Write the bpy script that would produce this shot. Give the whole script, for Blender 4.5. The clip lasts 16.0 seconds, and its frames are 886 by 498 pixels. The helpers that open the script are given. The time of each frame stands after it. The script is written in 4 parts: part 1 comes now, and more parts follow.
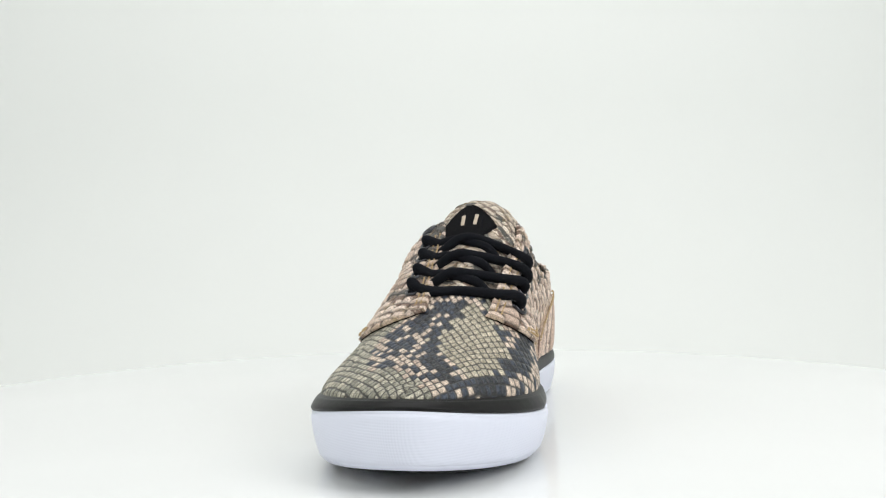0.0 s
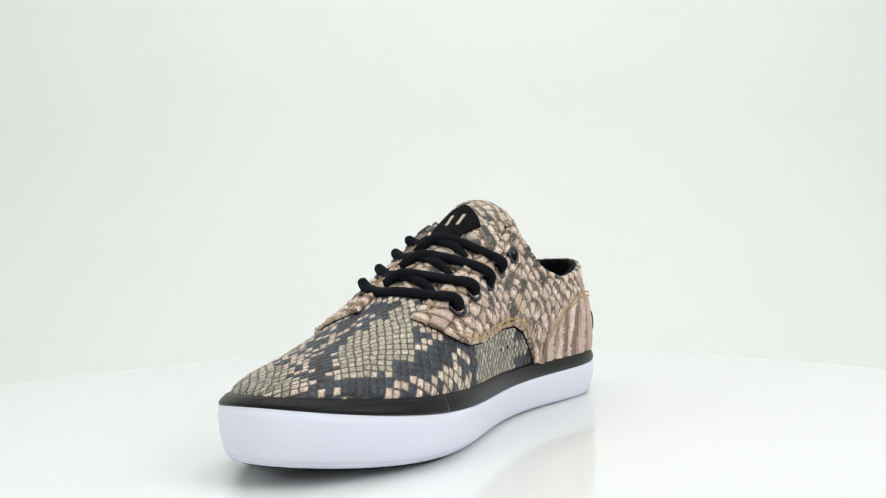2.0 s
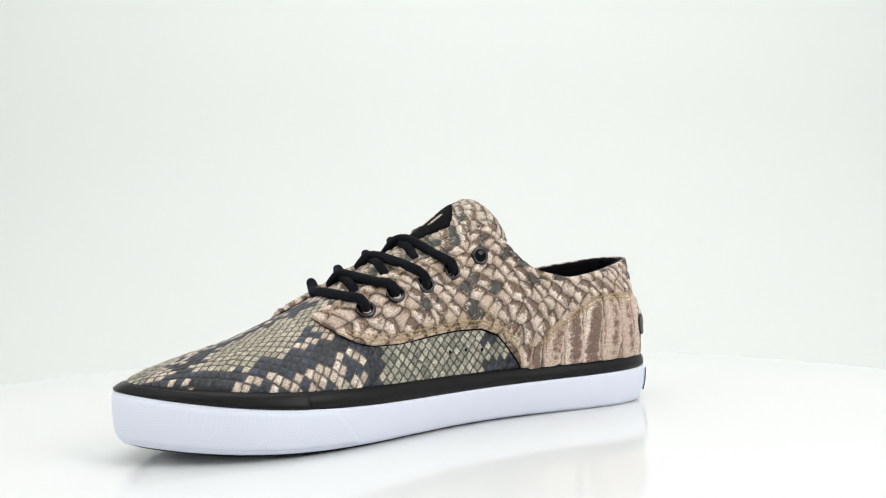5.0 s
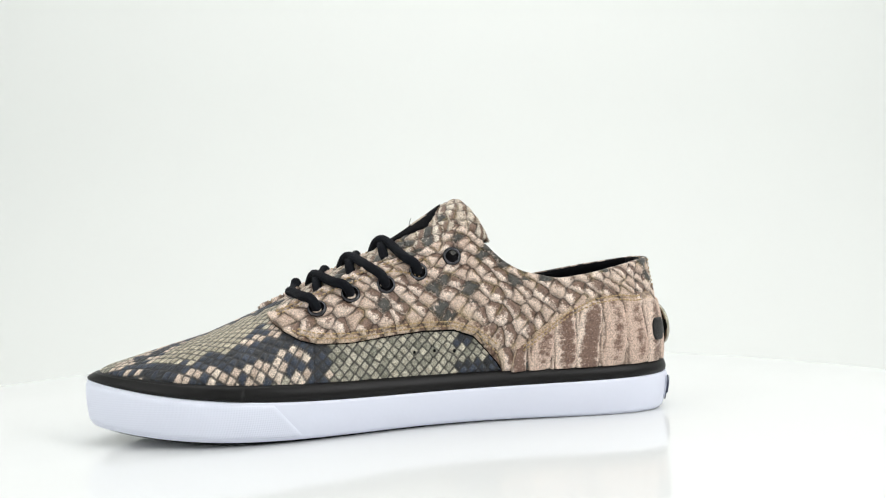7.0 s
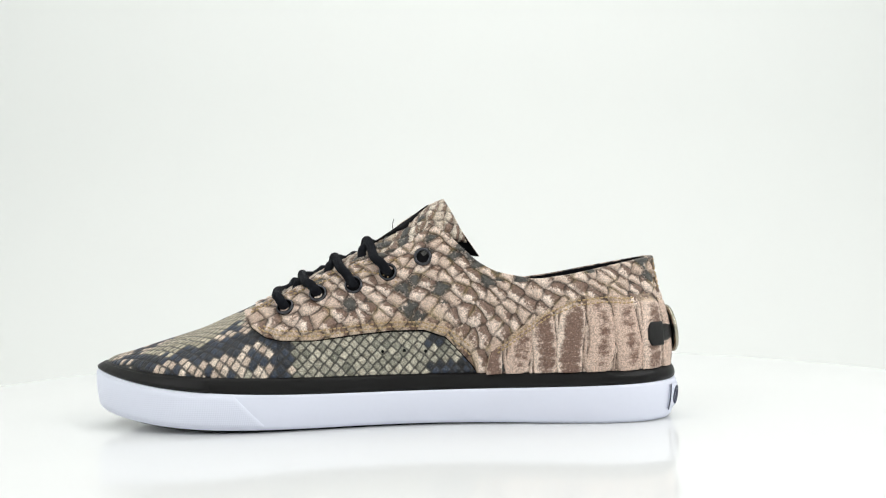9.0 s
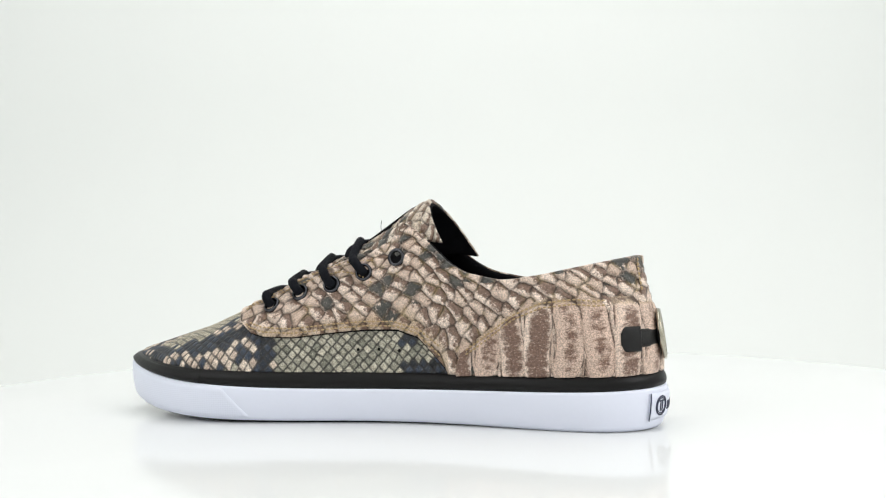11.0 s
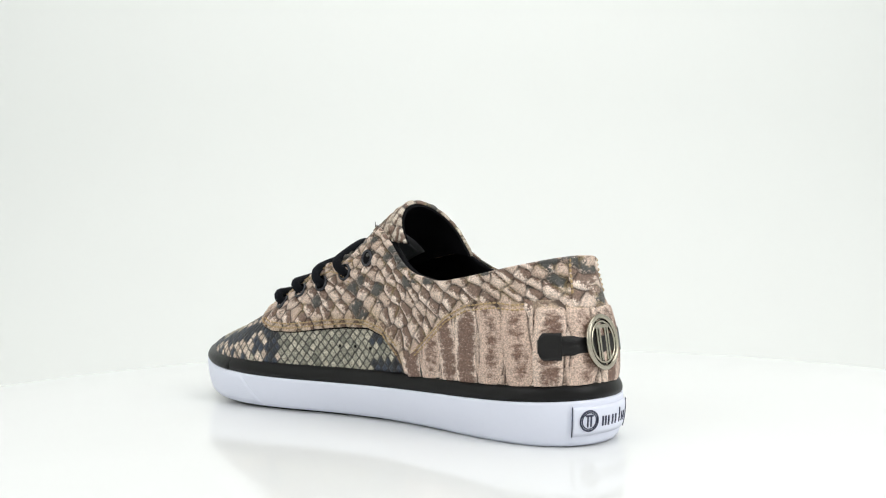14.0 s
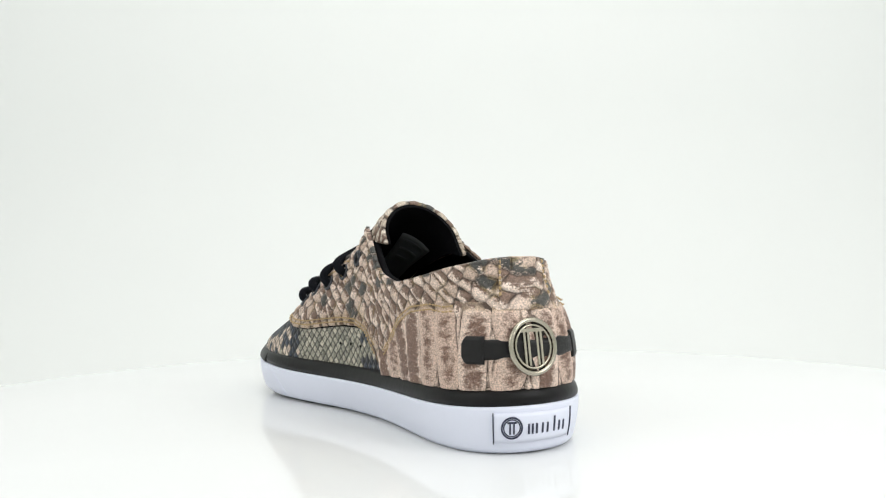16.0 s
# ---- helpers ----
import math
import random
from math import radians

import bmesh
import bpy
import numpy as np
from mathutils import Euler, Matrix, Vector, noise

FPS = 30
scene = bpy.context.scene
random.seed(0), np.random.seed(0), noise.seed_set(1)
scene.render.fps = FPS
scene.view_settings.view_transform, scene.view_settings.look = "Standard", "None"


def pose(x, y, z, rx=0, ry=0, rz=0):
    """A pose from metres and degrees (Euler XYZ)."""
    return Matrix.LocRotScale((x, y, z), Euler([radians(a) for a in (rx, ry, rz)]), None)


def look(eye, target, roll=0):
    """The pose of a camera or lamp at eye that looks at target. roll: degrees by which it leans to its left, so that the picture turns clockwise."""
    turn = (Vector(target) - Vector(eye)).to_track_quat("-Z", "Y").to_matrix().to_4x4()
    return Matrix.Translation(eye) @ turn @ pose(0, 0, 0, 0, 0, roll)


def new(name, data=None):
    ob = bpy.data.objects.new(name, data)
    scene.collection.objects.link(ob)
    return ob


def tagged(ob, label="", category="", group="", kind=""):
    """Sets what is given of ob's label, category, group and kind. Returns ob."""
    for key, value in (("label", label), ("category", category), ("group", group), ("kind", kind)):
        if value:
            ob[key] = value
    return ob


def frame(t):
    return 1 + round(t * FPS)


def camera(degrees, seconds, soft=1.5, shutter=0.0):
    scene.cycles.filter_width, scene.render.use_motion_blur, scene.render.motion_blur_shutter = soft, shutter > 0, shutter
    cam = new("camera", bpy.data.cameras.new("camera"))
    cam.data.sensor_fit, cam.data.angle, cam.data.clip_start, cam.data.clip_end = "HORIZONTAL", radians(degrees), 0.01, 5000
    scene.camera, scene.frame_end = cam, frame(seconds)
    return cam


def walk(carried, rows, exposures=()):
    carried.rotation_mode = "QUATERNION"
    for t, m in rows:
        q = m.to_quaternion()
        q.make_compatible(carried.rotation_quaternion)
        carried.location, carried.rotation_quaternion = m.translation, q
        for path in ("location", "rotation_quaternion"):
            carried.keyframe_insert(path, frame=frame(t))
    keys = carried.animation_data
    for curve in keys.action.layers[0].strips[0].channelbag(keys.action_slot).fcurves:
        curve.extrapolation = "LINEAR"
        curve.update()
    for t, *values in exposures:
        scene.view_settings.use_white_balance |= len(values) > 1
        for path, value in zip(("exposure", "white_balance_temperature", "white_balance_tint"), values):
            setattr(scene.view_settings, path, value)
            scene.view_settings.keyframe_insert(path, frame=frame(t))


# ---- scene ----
# U: metres per design unit (the shoe is 0.64 units, 0.29 m, long)
U = 0.4545
FLOOR = -0.0735                      # design height of the turntable's top
OMEGA = 8.648                        # degrees a second
PHI = -10.52                         # the shoe's own yaw on the table
CX, CY = 0.0160, -0.0729            # the shoe's middle from the axis
cam = camera(54.1, 16.0, soft=1.2)
CAM = pose(-0.0004 * U, -U, (0.0926 - FLOOR) * U, 91.08, 0, 0) @ pose(0, 0, 0, 0, 0, -1.034)
walk(cam, [(0.0, CAM), (16.0, CAM)], exposures=[(0.0, -0.10), (2.0, -0.10), (4.0, -0.06), (7.0, 0.0), (16.0, 0.0)])

# ---- light ----
world = bpy.data.worlds.new("world")
scene.world = world
world.use_nodes = True
world.node_tree.nodes["Background"].inputs[0].default_value = (0.9, 0.95, 1.0, 1)
world.node_tree.nodes["Background"].inputs[1].default_value = 0.3


def area(name, eye, target, sx, sy, watts, colour=(1, 1, 1)):
    d = bpy.data.lights.new(name, "AREA")
    d.shape, d.size, d.size_y, d.energy, d.color = "RECTANGLE", sx, sy, watts, colour
    ob = new(name, d)
    ob.matrix_world = look(eye, target)
    return ob


area("softbox_top", (0, 0.05, 1.12), (0, 0.0, 0), 1.0, 0.9, 5.4, (1.0, 0.983, 0.995))
area("softbox_left", (-0.72, -0.55, 0.65), (0, 0, 0.05), 0.5, 0.6, 2.2, (1.0, 0.983, 0.995))
area("softbox_right", (0.72, -0.55, 0.65), (0, 0, 0.05), 0.5, 0.6, 4.7, (1.0, 0.983, 0.995))


# ---- materials ----
class Nodes:
    """Short hand for building a node material."""

    def __init__(self, name):
        self.mat = bpy.data.materials.new(name)
        self.mat.use_nodes = True
        self.t = self.mat.node_tree
        self.bsdf = self.t.nodes["Principled BSDF"]

    def put(self, socket, value):
        if isinstance(value, bpy.types.NodeSocket):
            self.t.links.new(value, socket)
        elif value is not None:
            socket.default_value = value

    def node(self, kind, *values, out=0, operation="", interpolation_type="", noise_dimensions=""):
        n = self.t.nodes.new(kind)
        if operation:
            n.operation = operation
        if interpolation_type:
            n.interpolation_type = interpolation_type
        if noise_dimensions:
            n.noise_dimensions = noise_dimensions
        for s, v in zip(n.inputs, values):
            self.put(s, v)
        return n.outputs[out]

    def m(self, op, a, b=0.0, c=0.0):
        return self.node("ShaderNodeMath", a, b, c, operation=op)

    def step(self, x, lo, hi, a=0.0, b=1.0):
        return self.node("ShaderNodeMapRange", x, lo, hi, a, b, interpolation_type="SMOOTHSTEP")

    def mix(self, f, a, b, blend="MIX"):
        n = self.t.nodes.new("ShaderNodeMix")
        n.data_type, n.blend_type = "RGBA", blend
        self.put(n.inputs[0], f)
        for s, v in ((n.inputs[6], a), (n.inputs[7], b)):
            self.put(s, v if isinstance(v, bpy.types.NodeSocket) else (*v, 1))
        return n.outputs[2]

    def noise(self, vec, scale, detail=3.0, rough=0.55):
        n = self.t.nodes.new("ShaderNodeTexNoise")
        self.put(n.inputs["Vector"], vec)
        n.inputs["Scale"].default_value, n.inputs["Detail"].default_value, n.inputs["Roughness"].default_value = scale, detail, rough
        return n.outputs[0]

    def bump(self, height, strength, distance):
        n = self.t.nodes.new("ShaderNodeBump")
        n.inputs["Strength"].default_value, n.inputs["Distance"].default_value = strength, distance
        self.put(n.inputs["Height"], height)
        return n.outputs[0]

    def done(self, colour, rough=0.5, metal=0.0, normal=None, spec=None):
        b = self.bsdf
        self.put(b.inputs["Base Color"], colour if isinstance(colour, bpy.types.NodeSocket) else (*colour, 1))
        self.put(b.inputs["Roughness"], rough)
        self.put(b.inputs["Metallic"], metal)
        if normal is not None:
            self.put(b.inputs["Normal"], normal)
        if spec is not None:
            self.put(b.inputs["Specular IOR Level"], spec)
        return self.mat

    def obj(self):
        return self.node("ShaderNodeTexCoord", out=3)

    def uv(self):
        return self.node("ShaderNodeTexCoord", out=2)


def plain(name, colour, rough, metal=0.0, grain=300.0, vary=0.12, depth=0.0002, strength=0.3, spec=None):
    """One colour with slight variation at two scales and a fine relief."""
    n = Nodes(name)
    o = n.obj()
    big, fine = n.noise(o, grain / 15), n.noise(o, grain)
    dark = tuple(c * (1 - vary) for c in colour)
    light = tuple(min(1, c * (1 + vary)) for c in colour)
    col = n.mix(n.m("ADD", n.m("MULTIPLY", big, 0.6), n.m("MULTIPLY", fine, 0.4)), dark, light)
    r = n.m("ADD", n.m("MULTIPLY", big, 0.15), rough - 0.07)
    return n.done(col, r, metal, n.bump(fine, strength, depth), spec)


def weave(n):
    """The fine cloth under the print."""
    return n.noise(n.obj(), 1500.0, 2.0)


def carried(n, name):
    """The four numbers that a mesh carries under this name."""
    a = n.t.nodes.new("ShaderNodeAttribute")
    a.attribute_name = name
    sep = n.t.nodes.new("ShaderNodeSeparateColor")
    n.put(sep.inputs[0], a.outputs["Color"])
    return a.outputs["Color"], sep.outputs[0], sep.outputs[1], sep.outputs[2], a.outputs["Alpha"]


def cloth(n, col, amount):
    lo, hi = 1 - amount, 1 + amount * 0.6
    return n.mix(n.step(weave(n), 0.36, 0.64), n.mix(1.0, col, (lo, lo, lo), "MULTIPLY"), n.mix(1.0, col, (hi, hi, hi), "MULTIPLY"))


def python_vamp():
    """Small diamond scales; each takes one colour of a blotched snake print."""
    n = Nodes("python_print_vamp")
    tint, _, _, _, dark = carried(n, "print")
    _, edge, rnd, lean, _ = carried(n, "form")
    grain, fine = n.noise(n.uv(), 2.2, 5.0, 0.72), n.noise(n.uv(), 7.0, 3.0, 0.7)
    col = n.mix(n.step(grain, 0.30, 0.62), n.mix(1.0, tint, (0.55, 0.52, 0.48), "MULTIPLY"), tint)
    col = n.mix(n.m("MULTIPLY", n.step(fine, 0.56, 0.72), n.m("SUBTRACT", 0.55, n.m("MULTIPLY", dark, 0.40))), col, (0.86, 0.81, 0.68))
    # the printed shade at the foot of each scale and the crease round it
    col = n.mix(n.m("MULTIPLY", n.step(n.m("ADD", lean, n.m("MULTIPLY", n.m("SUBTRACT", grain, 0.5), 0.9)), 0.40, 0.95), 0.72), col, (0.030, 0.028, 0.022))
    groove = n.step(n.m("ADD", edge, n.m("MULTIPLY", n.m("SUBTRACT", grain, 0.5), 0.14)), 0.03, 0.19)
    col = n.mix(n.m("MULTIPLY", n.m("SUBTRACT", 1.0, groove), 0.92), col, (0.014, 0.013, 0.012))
    col = cloth(n, col, 0.36)
    h = n.m("ADD", n.m("MULTIPLY", n.step(edge, 0.0, 0.30), 0.8), n.m("MULTIPLY", n.m("ADD", weave(n), grain), 0.25))
    return n.done(col, n.m("ADD", 0.40, n.m("MULTIPLY", rnd, 0.16)), 0.0, n.bump(h, 0.6, 0.0005))


def python_quarter():
    """Larger overlapping scales, tan with brown tips, dark patches towards the collar."""
    n = Nodes("python_print_quarter")
    tint, _, _, _, patch = carried(n, "print")
    _, edge, rnd, lean, _ = carried(n, "form")
    grain, fine = n.noise(n.uv(), 2.4, 6.0, 0.74), n.noise(n.uv(), 9.0, 3.0, 0.7)
    brown = n.mix(fine, (0.055, 0.026, 0.015), (0.24, 0.130, 0.082))
    f = n.m("ADD", n.m("MULTIPLY", lean, 1.45), n.m("ADD", n.m("MULTIPLY", n.m("SUBTRACT", grain, 0.5), 3.2), n.m("MULTIPLY", n.m("SUBTRACT", rnd, 0.5), 0.9)))
    col = n.mix(n.m("MULTIPLY", n.step(f, 0.02, 0.42), 0.92), tint, brown)
    dark = n.mix(grain, (0.008, 0.013, 0.018), (0.070, 0.074, 0.062))
    col = n.mix(n.m("MULTIPLY", n.step(n.m("ADD", patch, n.m("ADD", n.m("MULTIPLY", n.m("SUBTRACT", grain, 0.5), 2.6), n.m("MULTIPLY", edge, 0.8))), 0.80, 1.05), 0.94), col, dark)
    gold = n.m("MULTIPLY", n.step(n.noise(n.uv(), 1.1, 4.0), 0.50, 0.62), n.step(edge, 0.20, 0.05))
    col = n.mix(n.m("MULTIPLY", gold, 0.45), col, (0.50, 0.37, 0.15))
    col = n.mix(n.m("MULTIPLY", n.step(fine, 0.60, 0.70), 0.40), col, (0.86, 0.74, 0.63))
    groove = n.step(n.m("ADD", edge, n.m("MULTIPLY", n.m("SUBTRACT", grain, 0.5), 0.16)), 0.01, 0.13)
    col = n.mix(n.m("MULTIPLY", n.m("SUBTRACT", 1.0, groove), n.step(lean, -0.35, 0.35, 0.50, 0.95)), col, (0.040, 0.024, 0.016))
    col = cloth(n, col, 0.34)
    h = n.m("ADD", n.m("MULTIPLY", n.step(edge, 0.0, 0.25), 0.6), n.m("MULTIPLY", n.m("ADD", n.m("MULTIPLY", weave(n), 0.6), grain), 0.45))
    return n.done(col, n.m("ADD", 0.42, n.m("MULTIPLY", grain, 0.2)), 0.0, n.bump(h, 0.9, 0.0012))


def python_belly():
    """Tall belly scales of the heel panel: pale rims, rubbed brown middles."""
    n = Nodes("python_print_heel")
    tint, _, _, _, _ = carried(n, "print")
    _, edge, rnd, lean, _ = carried(n, "form")
    grain = n.noise(n.node("ShaderNodeVectorMath", n.uv(), (1.0, 4.5, 1.0), operation="MULTIPLY"), 2.6, 6.0, 0.74)
    fine = n.noise(n.node("ShaderNodeVectorMath", n.uv(), (1.0, 3.0, 1.0), operation="MULTIPLY"), 12.0, 3.0, 0.7)
    brown = n.mix(fine, (0.055, 0.024, 0.014), (0.21, 0.100, 0.062))
    f = n.m("ADD", n.m("ADD", n.m("MULTIPLY", edge, 1.0), n.m("MULTIPLY", n.m("SUBTRACT", grain, 0.5), 2.0)), n.m("ADD", n.m("MULTIPLY", lean, 0.28), n.m("MULTIPLY", n.m("SUBTRACT", rnd, 0.5), 0.5)))
    col = n.mix(n.m("MULTIPLY", n.step(f, 0.50, 0.98), 0.92), tint, brown)
    col = n.mix(n.m("MULTIPLY", n.step(fine, 0.56, 0.68), 0.50), col, (0.76, 0.61, 0.50))
    col = n.mix(n.m("MULTIPLY", n.step(fine, 0.44, 0.32), 0.50), col, (0.17, 0.09, 0.055))
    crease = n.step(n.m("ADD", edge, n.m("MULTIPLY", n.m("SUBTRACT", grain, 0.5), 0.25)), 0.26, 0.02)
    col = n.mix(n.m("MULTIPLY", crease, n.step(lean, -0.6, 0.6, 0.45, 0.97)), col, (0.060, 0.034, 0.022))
    col = cloth(n, col, 0.34)
    h = n.m("MULTIPLY", n.m("ADD", n.m("MULTIPLY", weave(n), 0.6), grain), 0.5)
    return n.done(col, n.m("ADD", 0.44, n.m("MULTIPLY", grain, 0.2)), 0.0, n.bump(h, 0.9, 0.0010))


def knurled():
    """White rubber with a fine diamond knurl."""
    n = Nodes("white_rubber_knurled")
    sep = n.t.nodes.new("ShaderNodeSeparateXYZ")
    n.put(sep.inputs[0], n.obj())
    x = n.m("ADD", sep.outputs[0], n.m("MULTIPLY", sep.outputs[1], 0.8))
    p = n.m("SINE", n.m("MULTIPLY", n.m("ADD", x, sep.outputs[2]), 3200.0))
    q = n.m("SINE", n.m("MULTIPLY", n.m("SUBTRACT", x, sep.outputs[2]), 3200.0))
    big = n.noise(n.obj(), 40.0)
    col = n.mix(big, (0.73, 0.76, 0.87), (0.78, 0.81, 0.92))
    return n.done(col, 0.45, 0.0, n.bump(n.m("MULTIPLY", p, q), 0.16, 0.00022))


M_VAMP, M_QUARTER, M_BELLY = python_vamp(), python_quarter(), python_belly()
M_WHITE = plain("white_rubber", (0.76, 0.79, 0.90), 0.42, grain=500, vary=0.03, depth=0.0001)
M_BUMPER = knurled()
M_FOXING = plain("black_rubber", (0.007, 0.0068, 0.0068), 0.38, grain=260, vary=0.35, depth=0.0003, strength=0.35, spec=0.18)
M_LINING = plain("black_lining", (0.005, 0.005, 0.006), 0.9, grain=2500, vary=0.4, depth=0.0003, strength=0.8, spec=0.08)
M_LACE = plain("black_lace_cord", (0.007, 0.008, 0.011), 0.85, grain=2800, vary=0.5, depth=0.0004, strength=1.0, spec=0.12)
M_EYELET = plain("black_nickel", (0.060, 0.060, 0.066), 0.12, 1.0, grain=800, vary=0.2, depth=0.0001)
M_LEATHER = plain("black_leather", (0.009, 0.0085, 0.0085), 0.42, grain=1500, vary=0.4, depth=0.0003, strength=0.5, spec=0.25)
M_METAL = plain("aged_brass", (0.40, 0.37, 0.30), 0.24, 1.0, grain=500, vary=0.35, depth=0.0002)
M_THREAD = plain("tan_thread", (0.46, 0.33, 0.17), 0.8, grain=2500, vary=0.3)
M_INK = plain("navy_ink", (0.03, 0.035, 0.07), 0.5, grain=900, vary=0.2)
M_SILVER = plain("grey_print", (0.12, 0.12, 0.13), 0.7, grain=900, vary=0.2)
M_TABLE = plain("white_gloss_board", (0.82, 0.835, 0.83), 0.10, grain=60, vary=0.012, depth=0.00003, strength=0.1, spec=0.18)
M_SWEEP = plain("white_backdrop", (0.84, 0.86, 0.84), 0.85, grain=120, vary=0.012, depth=0.0001, strength=0.1)
M_SLOT = plain("pale_print_cloth", (0.52, 0.44, 0.34), 0.6, grain=900, vary=0.5)
M_WOVEN = plain("grey_woven_label", (0.085, 0.087, 0.090), 0.7, grain=1500, vary=0.3)


# ---- mesh helpers ----
def mesh(name, verts, faces, material, smooth=True, uv=None, carries=None):
    me = bpy.data.meshes.new(name)
    me.from_pydata([tuple(v) for v in verts], [], [tuple(f) for f in faces])
    if uv is not None:
        layer = me.uv_layers.new(name="UVMap")
        idx = np.empty(len(me.loops), dtype=np.int32)
        me.loops.foreach_get("vertex_index", idx)
        layer.data.foreach_set("uv", np.asarray(uv, dtype=np.float32)[idx].ravel())
    me.polygons.foreach_set("use_smooth", [smooth] * len(me.polygons))
    me.materials.append(material)
    bm = bmesh.new()
    bm.from_mesh(me)
    bmesh.ops.recalc_face_normals(bm, faces=bm.faces)
    bm.to_mesh(me)
    bm.free()
    for key, values in (carries or {}).items():
        layer = me.color_attributes.new(name=key, type="FLOAT_COLOR", domain="POINT")
        layer.data.foreach_set("color", np.asarray(values, dtype=np.float32).ravel())
    me.update()
    return me


def part(name, me, parent, label=""):
    ob = new(name, me)
    ob.parent = parent
    return tagged(ob, label)


def grid_faces(n, m, closed=False, base=0):
    """Quads of an n by m grid, row by row; closed: the first index wraps."""
    return [(base + i * m + j, base + ((i + 1) % n) * m + j, base + ((i + 1) % n) * m + j + 1, base + i * m + j + 1)
            for i in range(n if closed else n - 1) for j in range(m - 1)]


def normals(g):
    a = np.gradient(g, axis=0)
    b = np.gradient(g, axis=1)
    n = np.cross(a, b)
    return n / (np.linalg.norm(n, axis=2, keepdims=True) + 1e-12)


def slab(g, lo, hi, sign, rim=0.35, relief=0.0, walls=True):
    """A closed sheet over the grid g, from lo to hi above it, with softened rims and a relief on its upper side. Returns vertices and faces."""
    n, m = g.shape[:2]
    nn = normals(g) * sign
    t = np.full((n, m), float(hi)) + relief
    soft = lo + (hi - lo) * rim
    t[0, :], t[-1, :], t[:, 0], t[:, -1] = soft, soft, soft, soft
    top, low = g + nn * t[..., None], g + nn * lo
    verts = np.concatenate([top.reshape(-1, 3), low.reshape(-1, 3)])
    k = n * m
    faces = grid_faces(n, m) + [f[::-1] for f in grid_faces(n, m, base=k)]
    if not walls:
        return verts, faces
    ring = [(i, 0) for i in range(n)] + [(n - 1, j) for j in range(1, m)] + [(i, m - 1) for i in range(n - 2, -1, -1)] + [(0, j) for j in range(m - 2, 0, -1)]
    ids = [i * m + j for i, j in ring]
    for p, q in zip(ids, ids[1:] + ids[:1]):
        faces.append((p, q, q + k, p + k))
    return verts, faces


def chance(i, j, k):
    """A fixed random number for whole numbers i and j."""
    x = np.sin(np.asarray(i) * 127.1 + np.asarray(j) * 311.7 + k * 74.7) * 43758.5453
    return x - np.floor(x)


def diamond_scales(x, y, loose, seed):
    """Diamond scales, one to a unit of x and y, loosened by chance: middle x and y, a random number, distance to the rim, and the place in the scale."""
    a, b = x + y, y - x
    ia, ib = np.floor(a), np.floor(b)
    best, near = np.full(a.shape, 9e9), np.zeros(a.shape + (4,))
    spots = []
    for da in (-1, 0, 1):
        for db in (-1, 0, 1):
            ca = ia + da + 0.5 + (chance(ia + da, ib + db, seed) - 0.5) * loose
            cb = ib + db + 0.5 + (chance(ia + da, ib + db, seed + 5) - 0.5) * loose
            spots.append((ca, cb))
            d = (a - ca) ** 2 + (b - cb) ** 2
            k = d < best
            best = np.where(k, d, best)
            near[k] = np.stack([ca, cb, ia + da, ib + db], -1)[k]
    pa, pb = near[..., 0], near[..., 1]
    edge = np.full(a.shape, 9.0)
    for ca, cb in spots:
        ea, eb = ca - pa, cb - pb
        l = np.hypot(ea, eb)
        d = ((pa + ca) / 2 - a) * ea + ((pb + cb) / 2 - b) * eb
        edge = np.where(l > 1e-6, np.minimum(edge, d / np.maximum(l, 1e-6)), edge)
    cx, cy = (pa - pb) / 2, (pa + pb) / 2
    return cx, cy, chance(near[..., 2], near[..., 3], seed + 9), edge, x - cx, y - cy


def blend(f, a, b):
    f = np.asarray(f)[..., None]
    return np.asarray(a) * (1 - f) + np.asarray(b) * f


def four(*c):
    """Several arrays side by side, as rows of four numbers."""
    return np.concatenate([np.reshape(k, (-1, k.shape[-1] if k.ndim == 3 else 1)) for k in c], axis=1)


def tan_scales(x, y, dark, seed=1.0):
    """Tan side scales: what the mesh carries, and the relief. dark: how likely a dark scale is."""
    x = x + 0.20 * np.sin(y * 1.3 + 0.7) + 0.12 * np.sin(x * 0.9 + y * 0.6)
    y = y + 0.16 * np.sin(x * 1.1 + 2.0)
    x, y = x + 0.055 * np.sin(y * 6.1 + x * 2.0), y + 0.055 * np.sin(x * 5.3 + 1.0)
    cx, cy, rnd, edge, dx, dy = diamond_scales(x, y, 0.46, seed)
    other = chance(np.round(cx * 40), np.round(cy * 40), seed + 2)
    tint = blend(rnd, (0.56, 0.42, 0.33), (0.94, 0.79, 0.68))
    clump = 0.25 * np.sin(cx * 0.9 + 1.0) * np.sin(cy * 1.1 + cx * 0.4)
    patch = ((other + clump) < dark).astype(float)
    lean = 0.9 * dy + 0.9 * dx
    relief = np.clip(edge / 0.34, 0, 1) ** 0.7 * (1 - 0.8 * (dx + dy))
    return {"print": four(tint, patch), "form": four(edge, rnd, lean, rnd)}, relief


def twice(carries):
    return {k: np.concatenate([v, v]) for k, v in carries.items()}


